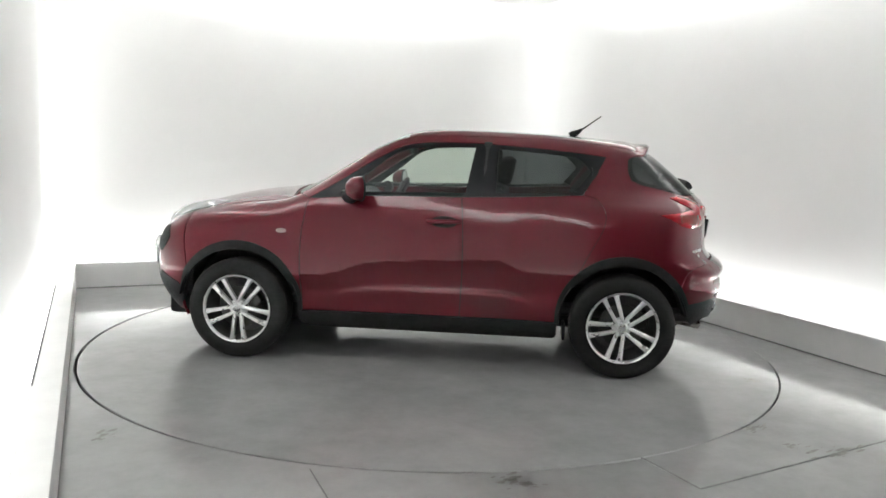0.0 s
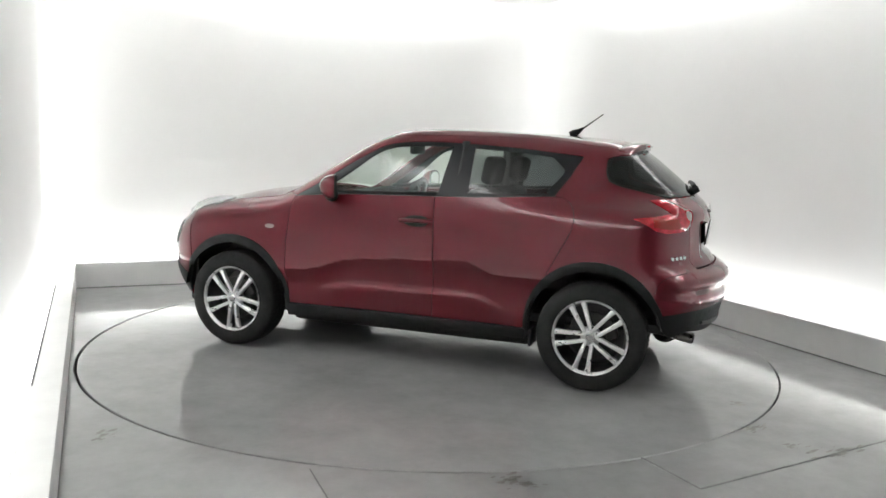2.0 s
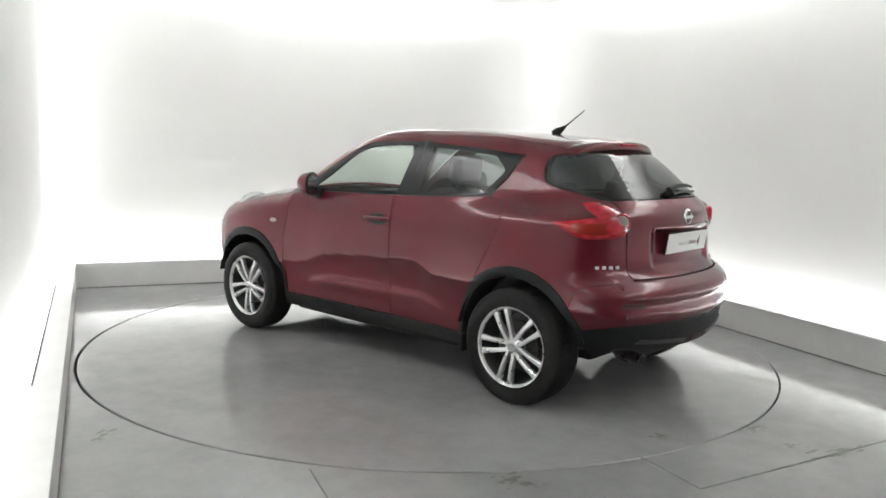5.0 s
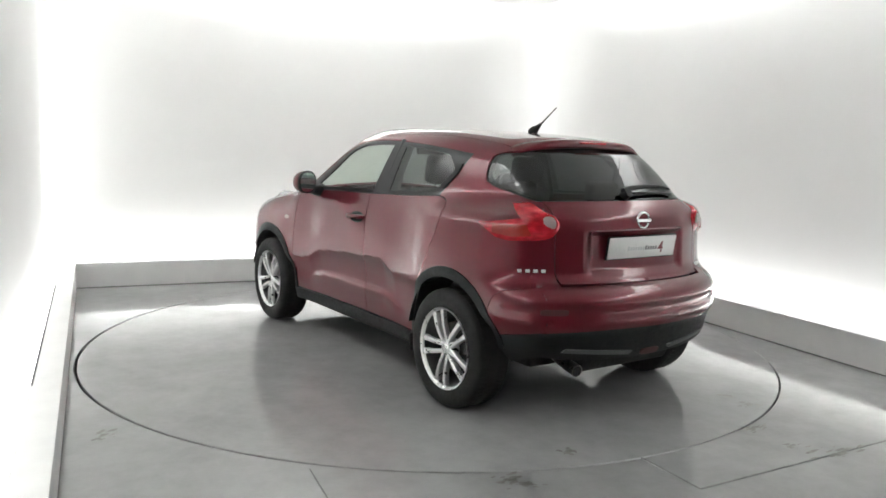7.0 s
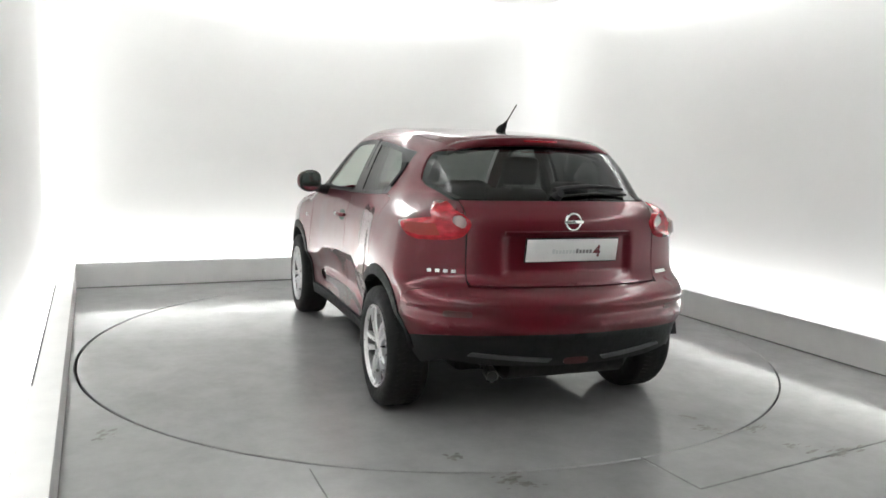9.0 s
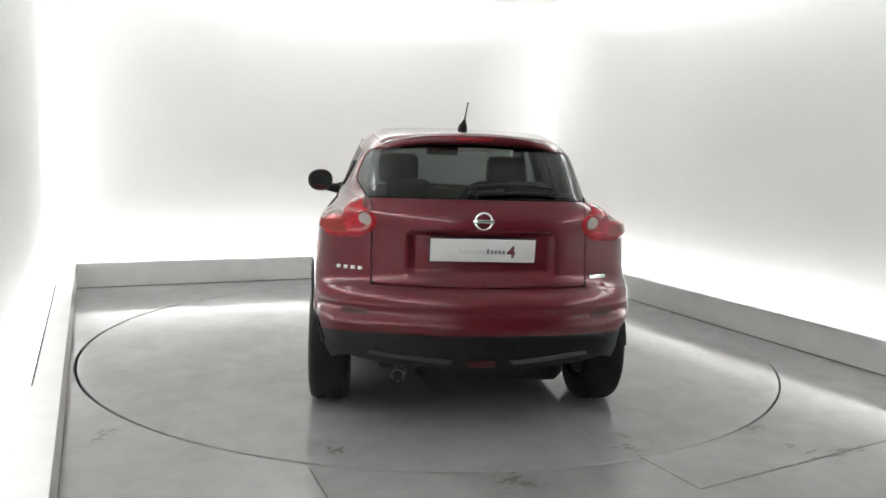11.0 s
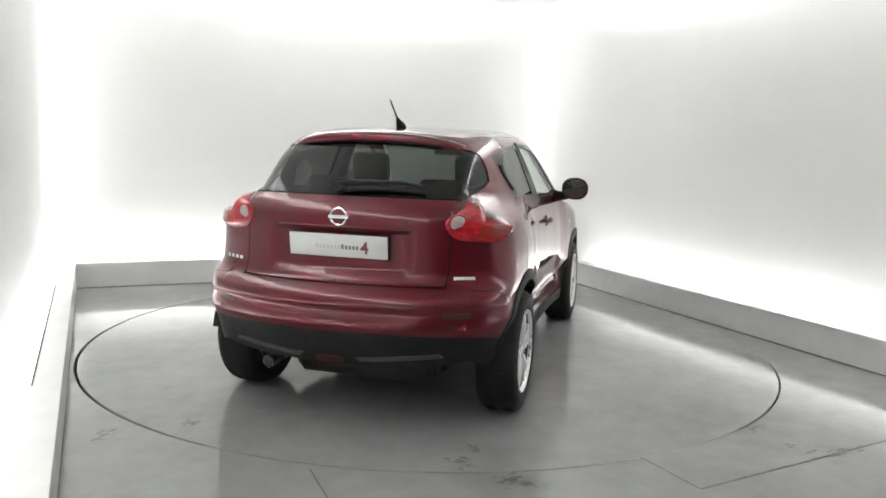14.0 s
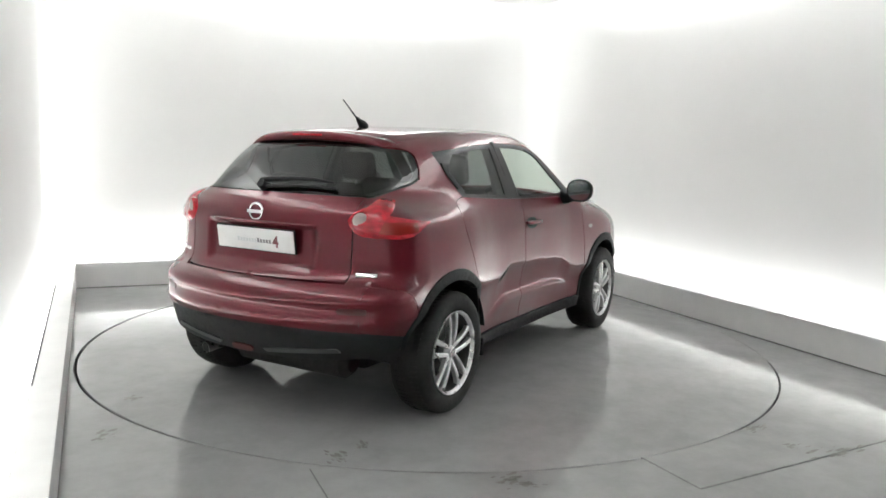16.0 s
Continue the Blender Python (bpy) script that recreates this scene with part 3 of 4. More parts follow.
def build_glazing(car, front_doors, rear_doors):
    """Side windows with their black surround."""
    front_glass = curve((0.60, 1.132), (0.40, 1.278), (0.25, 1.395), (0.12, 1.438)) + curve((0.10, 1.441), (-0.1, 1.452), (-0.28, 1.452)) + curve((-0.28, 1.452), (-0.225, 1.148)) + curve((-0.225, 1.148), (0.2, 1.137), (0.60, 1.132))
    rear_glass = curve((-0.43, 1.446), (-0.7, 1.428), (-0.93, 1.405)) + curve((-0.945, 1.40), (-1.02, 1.33), (-1.015, 1.29), (-0.93, 1.19)) + curve((-0.91, 1.178), (-0.6, 1.163), (-0.425, 1.157))
    front_panes = pair("front_side_window", [("side", front_glass, {"rim": 0.005, "lift": -0.006, "gap": -0.002})], GLASS_FRONT, car)
    rear_panes = pair("rear_side_window", [("side", rear_glass, {"rim": 0.005, "lift": -0.006, "gap": -0.002})], GLASS_REAR, car)
    for pane, door in zip(front_panes + rear_panes, front_doors + rear_doors):
        pane.parent = door
    k = dict(gap=0.0, rim=0.012, lift=-0.002)
    low = BELT + BELT_BACK[1:] + [(-0.955, 1.185)] + [(-0.91, 1.178), (-0.6, 1.163), (-0.425, 1.157), (-0.225, 1.148), (0.2, 1.137), (0.60, 1.132), (0.74, 1.125)]
    lead = [p for p in DLO_TOP if p[0] > 0.09] + curve((0.10, 1.441), (0.12, 1.438), (0.25, 1.395), (0.40, 1.278), (0.60, 1.132)) + [(0.74, 1.125)]
    over = [p for p in DLO_TOP if p[0] <= 0.125] + [(-1.05, 1.388), (-0.945, 1.40)] + curve((-0.93, 1.405), (-0.7, 1.428), (-0.43, 1.446)) + curve((-0.28, 1.452), (-0.1, 1.452), (0.10, 1.441))
    post = [(-0.28, 1.452), (-0.225, 1.148), (-0.425, 1.157), (-0.43, 1.446)]
    tail = [(-1.05, 1.388), (-1.13, 1.410)] + DLO_BACK[1:] + [(-0.955, 1.185)] + curve((-0.93, 1.19), (-1.015, 1.29), (-1.02, 1.33), (-0.945, 1.40))
    pair("window_surround", [("side", q, k) for q in (low, lead, over, post, tail)], GLOSSBLACK, car)
    handle = curve((-1.035, 1.345), (-1.04, 1.29), (-0.985, 1.21)) + curve((-1.0, 1.205), (-1.07, 1.29), (-1.085, 1.35))
    grips = pair("rear_door_handle", [("side", handle, dict(lift=0.008, gap=0.0))], BLACK, car, "black handle in the window pillar")
    for grip, door in zip(grips, rear_doors):
        grip.parent = door


def build_cladding(car):
    """Black arch trims and sills."""
    for cx, a0, a1 in ((WX, 6, 184), (-WX, -2, 168)):
        outer, inner = [], []
        for i in range(45):
            a = a0 + (a1 - a0) * i / 44
            t = math.sin(radians(min(max(a, 0), 180)))
            r = 0.428 + 0.032 * t
            outer.append((cx + r * math.cos(radians(a)), WZ + r * math.sin(radians(a))))
            inner.append((cx + 0.401 * math.cos(radians(a)), WZ + 0.401 * math.sin(radians(a))))
        pair("wheel_arch_trim", [("side", outer + inner[::-1], dict(lift=0.006, gap=0.0, rim=0.05, swell=0.005))], BLACK, car, "textured black arch moulding")
    sill = curve((0.855, 0.332), (-0.855, 0.332)) + curve((-0.845, 0.268), (0.845, 0.252))
    pair("sill", [("side", sill, dict(lift=0.014, gap=0.0, rim=0.08, swell=0.008))], BLACK, car, "black plastic sill")
    # dark sheet behind the shut lines, and wheel wells
    back = [(1.62, 0.42)] + arc(WX, WZ, 0.44, 10, 170, 24) + [(0.80, 0.30), (-0.80, 0.30)] + arc(-WX, WZ, 0.44, 10, 170, 24) + [(-1.75, 0.42), (-1.75, 0.95), (-1.3, 1.10), (0.8, 1.06), (1.5, 0.92)]
    pair("inner_panel", [("side", back, dict(lift=-0.03, gap=0.0, rim=0))], LINER, car)
    for cx in (WX, -WX):
        for s in (1, -1):
            well = bmesh.new()
            rings = []
            for y in (0.84, 0.52):
                rings.append([(cx + 0.414 * math.cos(radians(a)), s * y, WZ + 0.414 * math.sin(radians(a))) for a in range(10, 171, 8)])
            vs = add_rings(well, rings, close=False, caps=False)
            well.faces.new(vs[1])
            part("wheel_well", well, LINER, car)
    pan = bmesh.new()
    add_box(pan, (-0.86, -0.70, 0.20), (0.86, 0.70, 0.33), 0.03)
    # rear box added to block light and deepen the dark under the tail
    add_box(pan, (-1.58, -0.50, 0.245), (-0.86, 0.50, 0.42), 0.03)
    add_box(pan, (0.86, -0.50, 0.20), (1.90, 0.50, 0.34), 0.03)
    part("underbody", pan, LINER, car)
    # axle beam and silencer, added near-black to fill and shade the same gap
    axle = bmesh.new()
    add_tube(axle, [(-WX, -0.66, 0.30), (-WX, -0.3, 0.26), (-WX, 0.3, 0.26), (-WX, 0.66, 0.30)], 0.035, 10)
    add_tube(axle, [(-1.20, -0.5, 0.27), (-0.8, -0.52, 0.28)], 0.03, 8)
    add_tube(axle, [(-1.20, 0.5, 0.27), (-0.8, 0.52, 0.28)], 0.03, 8)
    part("rear_axle", axle, LINER, car)
    part("silencer", tube([(-1.66, -0.48, 0.30), (-1.66, -0.44, 0.30), (-1.66, 0.26, 0.30), (-1.66, 0.30, 0.30)], [0.05, 0.085, 0.085, 0.05], 16), LINER, car)
    for s in (1, -1):
        part("mud_flap", box((-0.905, s * 0.78 - 0.075, 0.235), (-0.885, s * 0.78 + 0.075, 0.34), 0.006), BLACK, car)


def build_wheel(car, x, y, turn):
    """Tyre, rim barrel, five pairs of spokes, hub, nuts and brake disc; its axle along y, the face outwards."""
    e = new("wheel")
    e.parent = car
    e.matrix_basis = pose(x, y, WZ, 0, 0, 0 if y > 0 else 180) @ pose(0, 0, 0, 0, turn, 0)
    e["label"] = "silver five-twin-spoke alloy wheel with black tyre"
    tyre = lathe([(0.222, -0.205), (0.245, -0.212), (0.29, -0.220), (0.318, -0.212), (0.330, -0.196), (0.334, -0.170), (0.3345, -0.108), (0.334, -0.046), (0.330, -0.020), (0.318, -0.004), (0.29, 0.004), (0.262, 0.003), (0.245, -0.002), (0.228, -0.010), (0.222, -0.020), (0.222, -0.205)], 72)
    part("tyre", tyre, RUBBER, e, sharp=50)
    grooves = bmesh.new()
    for i in range(72):
        a = 2 * math.pi * i / 72
        m = Matrix.Rotation(a, 4, "Y")
        for yy, sk in ((-0.062, 12), (-0.152, -12)):
            add_box(grooves, (-0.004, yy - 0.024, 0.326), (0.004, yy + 0.024, 0.3362), 0, m @ Matrix.Rotation(radians(sk), 4, "Z"))
    part("tread", grooves, RUBBER, e, smooth=False)["kind"] = "stuff"
    rim = lathe([(0.228, -0.008), (0.231, -0.003), (0.229, 0.001), (0.224, -0.001), (0.218, -0.008), (0.214, -0.020)], 64)
    part("rim", rim, ALLOY, e, sharp=60)
    part("barrel", lathe([(0.2145, -0.019), (0.206, -0.05), (0.194, -0.10), (0.190, -0.195), (0.05, -0.20)], 48), BARREL, e)
    part("brake_disc", lathe([(0.05, -0.085), (0.142, -0.085), (0.144, -0.10), (0.05, -0.10)], 40), ALLOY_DARK, e)
    part("caliper", box((-0.155, -0.13, -0.06), (-0.085, -0.055, 0.06), 0.012), ALLOY_DARK, e)
    for i in range(5):
        for s in (-1, 1):
            bm = bmesh.new()
            rings = []
            for k in range(7):
                t = k / 6
                r = 0.030 + (0.219 - 0.030) * t
                off = s * (0.0195 + 0.0215 * t)
                w = 0.0112 + 0.0040 * t * t + 0.005 * (t > 0.9)
                y1 = -0.020 + 0.014 * math.sin(math.pi * min(1, t * 0.8)) - 0.004 * t
                y0 = y1 - 0.030
                rings.append([(off - w, y0, r), (off - w, y1 - 0.005, r), (off - w * 0.55, y1, r), (off + w * 0.55, y1, r), (off + w, y1 - 0.005, r), (off + w, y0, r)])
            add_rings(bm, rings)
            bmesh.ops.transform(bm, matrix=Matrix.Rotation(2 * math.pi * i / 5, 4, "Y"), verts=bm.verts[:])
            part("spoke", bm, ALLOY, e, sharp=30)
    part("hub", lathe([(0.0, -0.012), (0.026, -0.012), (0.030, -0.016), (0.034, -0.022), (0.050, -0.030), (0.060, -0.040), (0.062, -0.07)], 40), ALLOY, e)
    part("hub_cap", lathe([(0.0, -0.006), (0.022, -0.008), (0.026, -0.013)], 24), CHROME, e)
    for i in range(5):
        m = Matrix.Rotation(2 * math.pi * i / 5, 4, "Y")
        n = lathe([(0.0, -0.021), (0.009, -0.021), (0.012, -0.024), (0.012, -0.045)], 10)
        bmesh.ops.transform(n, matrix=m @ Matrix.Translation((0, 0, -0.052)), verts=n.verts[:])
        part("wheel_nut", n, STEEL_DARK, e)


def build_lamps(car):
    """Boomerang tail lamps, round clear centres, bonnet-top lamps, side repeaters, reflectors."""
    def corner(pts):
        """Points (x, y, z) near the skin as outline points of the corner view."""
        return [((x + y) * 0.7071, z) for x, y, z in pts]
    lamp = corner([(-1.405, 0.744, 1.058), (-1.54, 0.70, 1.076), (-1.640, 0.658, 1.092), (-1.585, 0.645, 1.122), (-1.525, 0.622, 1.160), (-1.616, 0.591, 1.168), (-1.70, 0.567, 1.130), (-1.765, 0.545, 1.100), (-1.785, 0.522, 1.064), (-1.782, 0.545, 1.02), (-1.765, 0.58, 0.992), (-1.73, 0.65, 0.981), (-1.644, 0.75, 0.979), (-1.58, 0.768, 0.993), (-1.50, 0.762, 1.025)])
    sharp = (0, 2, 4, 12)
    lamp = [p for a, b in zip(sharp, sharp[1:] + (15,)) for p in curve(*(lamp + lamp[:1])[a:b + 1], n=20)[:-1]]
    lamps = pair("tail_lamp", [("corner", lamp, dict(lift=0.004, gap=0.0, rim=0.03, swell=0.017, cell=0.014))], LENS_RED, car, "red boomerang tail lamp lens")
    amber = corner([(-1.53, 0.74, 1.055), (-1.68, 0.66, 1.06), (-1.70, 0.64, 1.005), (-1.64, 0.715, 1.0), (-1.55, 0.765, 1.015)])
    ambers = pair("indicator_lens", [("corner", amber, dict(lift=0.0215, gap=0.0, rim=0.004, cell=0.022))], LENS_ORANGE, car, "amber indicator lens")
    for piece, holder in zip(ambers, lamps):
        piece.parent = holder
    for s in (1, -1):
        p = Vector((-1.757, s * 0.580, 1.066))
        m = look(p, p + Vector((1, -0.55 * s, 0)))
        for name, prof, mat in (("lamp_ring", [(0.052, -0.01), (0.052, 0.014), (0.047, 0.019), (0.042, 0.015)], LENS_RED), ("reversing_lens", [(0.042, 0.012), (0.039, 0.018), (0.028, 0.023), (0.014, 0.025), (0.0, 0.0255)], LENS_CLEAR)):
            bm = lathe(prof, 32, "z")
            bmesh.ops.transform(bm, matrix=m, verts=bm.verts[:])
            part(name, bm, mat, lamps[0 if s > 0 else 1])
    top_lamp = [(1.40, 0.60), (1.52, 0.665), (1.66, 0.645), (1.80, 0.585), (1.86, 0.53), (1.74, 0.53), (1.55, 0.565)]
    pair("bonnet_lamp", [("top", curve(*top_lamp, top_lamp[0], n=42)[:-1], dict(lift=0.004, gap=0.0, swell=0.036, cell=0.025))], LENS_HEAD, car, "clear lamp on top of the wing")
    for s in (1, -1):
        p = Vector(on_skin("front", [(s * 0.50, 0.66)])[0])
        bm = lathe([(0.0, 0.03), (0.05, 0.026), (0.09, 0.012), (0.105, 0.0), (0.105, -0.03)], 32, "z")
        bmesh.ops.transform(bm, matrix=look(p, p - Vector((1, 0.35 * s, 0))), verts=bm.verts[:])
        part("headlamp", bm, LENS_HEAD, car, "round headlamp")
    rep = [(0.972 + a, 0.868 + b) for a, b in superellipse(0.034, 0.015, 2.3, 20)]
    pair("side_repeater", [("side", rep, dict(lift=0.004, gap=0.0, swell=0.006, cell=0.02))], LENS_CLEAR, car, "small oval side repeater")
    refl = [(0.62 + a, 0.632 + b) for a, b in superellipse(0.065, 0.016, 5, 24)]
    pair("bumper_reflector", [("rear", refl, dict(lift=0.003, gap=0.0, cell=0.03))], LENS_DIM, car, "narrow dark red bumper reflector")
    fog = [(a, 0.385 + b) for a, b in superellipse(0.07, 0.018, 4, 20)]
    sheet("fog_lamp", [("rear", fog, dict(lift=0.004, gap=0.0, cell=0.04))], LENS_DIM, car)


def build_details(car, front_doors, rear_doors, gate):
    # roof spoiler over the rear window
    bm = bmesh.new()
    rings = []
    for i in range(33):
        y = -0.505 + 1.01 * i / 32
        t = abs(y) / 0.505
        h = 0.034 * (1 - t ** 4) + 0.006
        x1 = -1.470 + 0.085 * t ** 2.4
        z1 = 1.508 - 0.034 * t ** 2 - 0.062 * t ** 6
        x0 = -1.36 + 0.03 * t ** 2
        z0 = float(on_skin("top", [(x0, y)])[0][2]) + 0.0015
        zb = z1 - 0.006 - h
        xb = max(float(on_skin("rear", [(y, zb - 0.006)])[0][0]) + 0.006, x1 + 0.014)
        rings.append([(x0, y, z0), ((x0 + x1) / 2, y, (z0 + z1) / 2 + 0.004), (x1 + 0.014, y, z1 + 0.001), (x1 + 0.002, y, z1 - 0.008), (x1 + 0.002, y, zb + 0.006), (x1 + 0.010, y, zb), (xb, y, zb - 0.004), (x0 + 0.02, y, z0 - h)])
    add_rings(bm, rings)
    part("roof_spoiler", bm, PAINT, car, sharp=70)
    part("high_stop_lamp", box((-1.479, -0.10, 1.482), (-1.465, 0.10, 1.494), 0.003), LENS_RED, car)
    # aerial
    part("aerial", tube([(-0.985, 0, 1.582), (-1.07, 0, 1.645), (-1.145, 0, 1.70)], [0.006, 0.004, 0.0035], 8), BLACK, car, "short black roof aerial")
    part("aerial_base", tube([(-0.93, 0, 1.55), (-0.955, 0, 1.568), (-0.985, 0, 1.584), (-1.01, 0, 1.604)], [0.030, 0.026, 0.016, 0.008], 14), BLACK, car)
    # mirrors, each glass turned towards the driver
    for s, yaw in ((1, 26), (-1, -4)):
        at = pose(0.45, s * 0.925, 1.165, 0, 0, yaw)

        def oval(rows):
            bm = bmesh.new()
            add_rings(bm, [[at @ Vector((dx, a * f, b * f)) for a, b in superellipse(0.100, 0.083, 2.35, 32)] for dx, f in rows])
            return bm
        shell = part("door_mirror", oval(((0.075, 0.22), (0.066, 0.46), (0.045, 0.74), (0.02, 0.89), (-0.005, 0.95), (-0.022, 0.96))), PAINT, car, "body-coloured door mirror")
        part("mirror_rim", oval(((-0.0205, 0.985), (-0.030, 0.965), (-0.034, 0.91), (-0.028, 0.83))), BLACK, shell)
        part("mirror_glass", oval(((-0.0285, 0.84), (-0.0315, 0.83))), MIRROR, shell)
        part("mirror_foot", tube([(0.54, s * 0.745, 1.10), (0.51, s * 0.80, 1.10), (0.47, s * 0.86, 1.11)], [0.05, 0.038, 0.03], 12), BLACK, shell)
    # front door handles, each over a flat dark oval for the recess's shade
    for s, door in ((1, front_doors[0]), (-1, front_doors[1])):
        bm = bmesh.new()
        pts = []
        for i in range(9):
            x = 0.015 - 0.225 * i / 8
            y0 = on_skin("side", [(x, 0.965)])[0][1]
            pts.append((x, s * (y0 + 0.010 + 0.024 * math.sin(math.pi * i / 8) ** 0.5), 0.965 + 0.004 * i / 8))
        add_tube(bm, pts, [0.010] + [0.015] * 7 + [0.010], 10)
        part("door_handle", bm, PAINT, door, "body-coloured pull handle")
        shade_oval = [(-0.10 + a, 0.962 + b) for a, b in superellipse(0.085, 0.036, 2.4, 28)]
        sheet("handle_shade_oval", [("side", shade_oval, dict(lift=0.0012, gap=0.0, rim=0, cell=0.03))], LINER, door, mirror=s < 0)
    # raised crease along the doors
    for s in (1, -1):
        part("door_seal", tube([(0.60, s * 0.752, 1.128), (0.2, s * 0.755, 1.136), (-0.215, s * 0.751, 1.147)], 0.006, 6), BLACK, car)
    # plate, its frame and its prints
    tilt = pose(-1.876, 0, 0.94, 0, math.degrees(-0.14), 0)
    part("plate_frame", box((-0.006, -0.268, -0.064), (0.004, 0.268, 0.064), 0.004, tilt), BLACK, car)
    plate = part("number_plate", box((-0.012, -0.262, -0.058), (-0.004, 0.262, 0.058), 0.003, tilt), PLATE, car, "white plate with a grey and dark red print")
    for k in range(12):
        y0 = 0.118 - 0.0195 * k
        part("print_bar", box((-0.0135, y0 - 0.0135, -0.016), (-0.0115, y0, 0.008 if k in (0, 7) else 0.003), 0, tilt), PLATE_INK if k < 7 else PLATE_GREY, plate)
    font = bpy.data.curves.new("four", "FONT")
    font.body = "4"
    font.size = 0.084
    font.offset = 0.0022
    glyph = bpy.data.objects.new("four", font)
    figure = bpy.data.meshes.new_from_object(glyph)
    bpy.data.objects.remove(glyph)
    figure.transform(tilt @ Matrix(((0, 0, -1, -0.0125), (-1, 0, 0, -0.120), (0, 1, 0, -0.033), (0, 0, 0, 1))))
    figure.materials.append(PLATE_RED)
    new("printed_figure", figure).parent = plate
    # strip over the plate, emblem, badges
    hood = [(y, 1.032 + 0.004 * math.cos(y * 4)) for y in np.linspace(-0.36, 0.36, 15)] + [(y, 1.014) for y in np.linspace(0.36, -0.36, 15)]
    sheet("tailgate_grip", [("rear", hood, dict(lift=0.012, gap=0.0, cell=0.06))], PAINT, gate)
    p = Vector(on_skin("rear", [(0.0, 1.082)])[0])
    m = look(p, p + Vector((1, 0, -0.05)))
    bm = lathe([(0.035, 0.0), (0.037, 0.008), (0.042, 0.011), (0.047, 0.008), (0.049, 0.0)], 36, "z")
    add_box(bm, (-0.054, -0.009, 0.004), (0.054, 0.009, 0.014), 0.003)
    bmesh.ops.transform(bm, matrix=m, verts=bm.verts[:])
    part("emblem", bm, CHROME, gate, "round chrome emblem with a bar")
    for i in range(4):
        y = 0.712 - 0.036 * i
        q = Vector(on_skin("rear", [(y, 0.826)])[0])
        n = Vector(normal_at(np.array([q]))[0])
        part("badge_letter", box((-0.0115, -0.0085, -0.002), (0.0115, 0.0085, 0.003), 0.001, look(q, q - n)), ALLOY, car)
    q = Vector(on_skin("rear", [(-0.625, 0.797)])[0])
    n = Vector(normal_at(np.array([q]))[0])
    part("badge", box((-0.055, -0.010, -0.002), (0.055, 0.010, 0.005), 0.002, look(q, q - n)), CHROME, car, "flat pale blue and silver badge")
    # rear wiper
    bm = bmesh.new()
    w = [on_skin("rear", [(y, z)], 0.028)[0] for y, z in ((0.06, 1.215), (0.0, 1.225), (-0.12, 1.235), (-0.26, 1.235), (-0.38, 1.222))]
    add_tube(bm, w, [0.016, 0.017, 0.013, 0.011, 0.006], 8)
    arm = part("rear_wiper", bm, BLACK, gate, "black rear wiper")
    w2 = [on_skin("rear", [(y, z)], 0.012)[0] for y, z in ((0.02, 1.200), (-0.18, 1.212), (-0.40, 1.205))]
    part("rear_wiper_blade", tube(w2, 0.008, 6), BLACK, gate)
    q = Vector(on_skin("rear", [(0.04, 1.205)])[0])
    part("rear_wiper_hub", tube([q + Vector((0.02, 0, -0.01)), q + Vector((-0.035, 0, 0.02))], [0.03, 0.022], 14), BLACK, gate)
    # exhaust
    bm = bmesh.new()
    add_tube(bm, [(-1.62, 0.36, 0.315), (-1.72, 0.385, 0.308), (-1.845, 0.405, 0.290)], [0.024, 0.032, 0.034], 16)
    part("exhaust_pipe", bm, PIPE, car, "bright steel tailpipe")
    # solid near-black plug gives the shade inside the pipe's mouth
    part("pipe_shade_plug", tube([(-1.78, 0.397, 0.300), (-1.8465, 0.405, 0.2898)], 0.028, 14), LINER, car)
    # grey skid strips under the bumper
    pair("skid_strip", [("rear", [(0.14, 0.404), (0.54, 0.436), (0.56, 0.418), (0.16, 0.384)], dict(lift=0.006, gap=0.0, cell=0.06))], varied("silver_plastic", (0.055, 0.056, 0.057), 0.4, 10, 0.1), car)


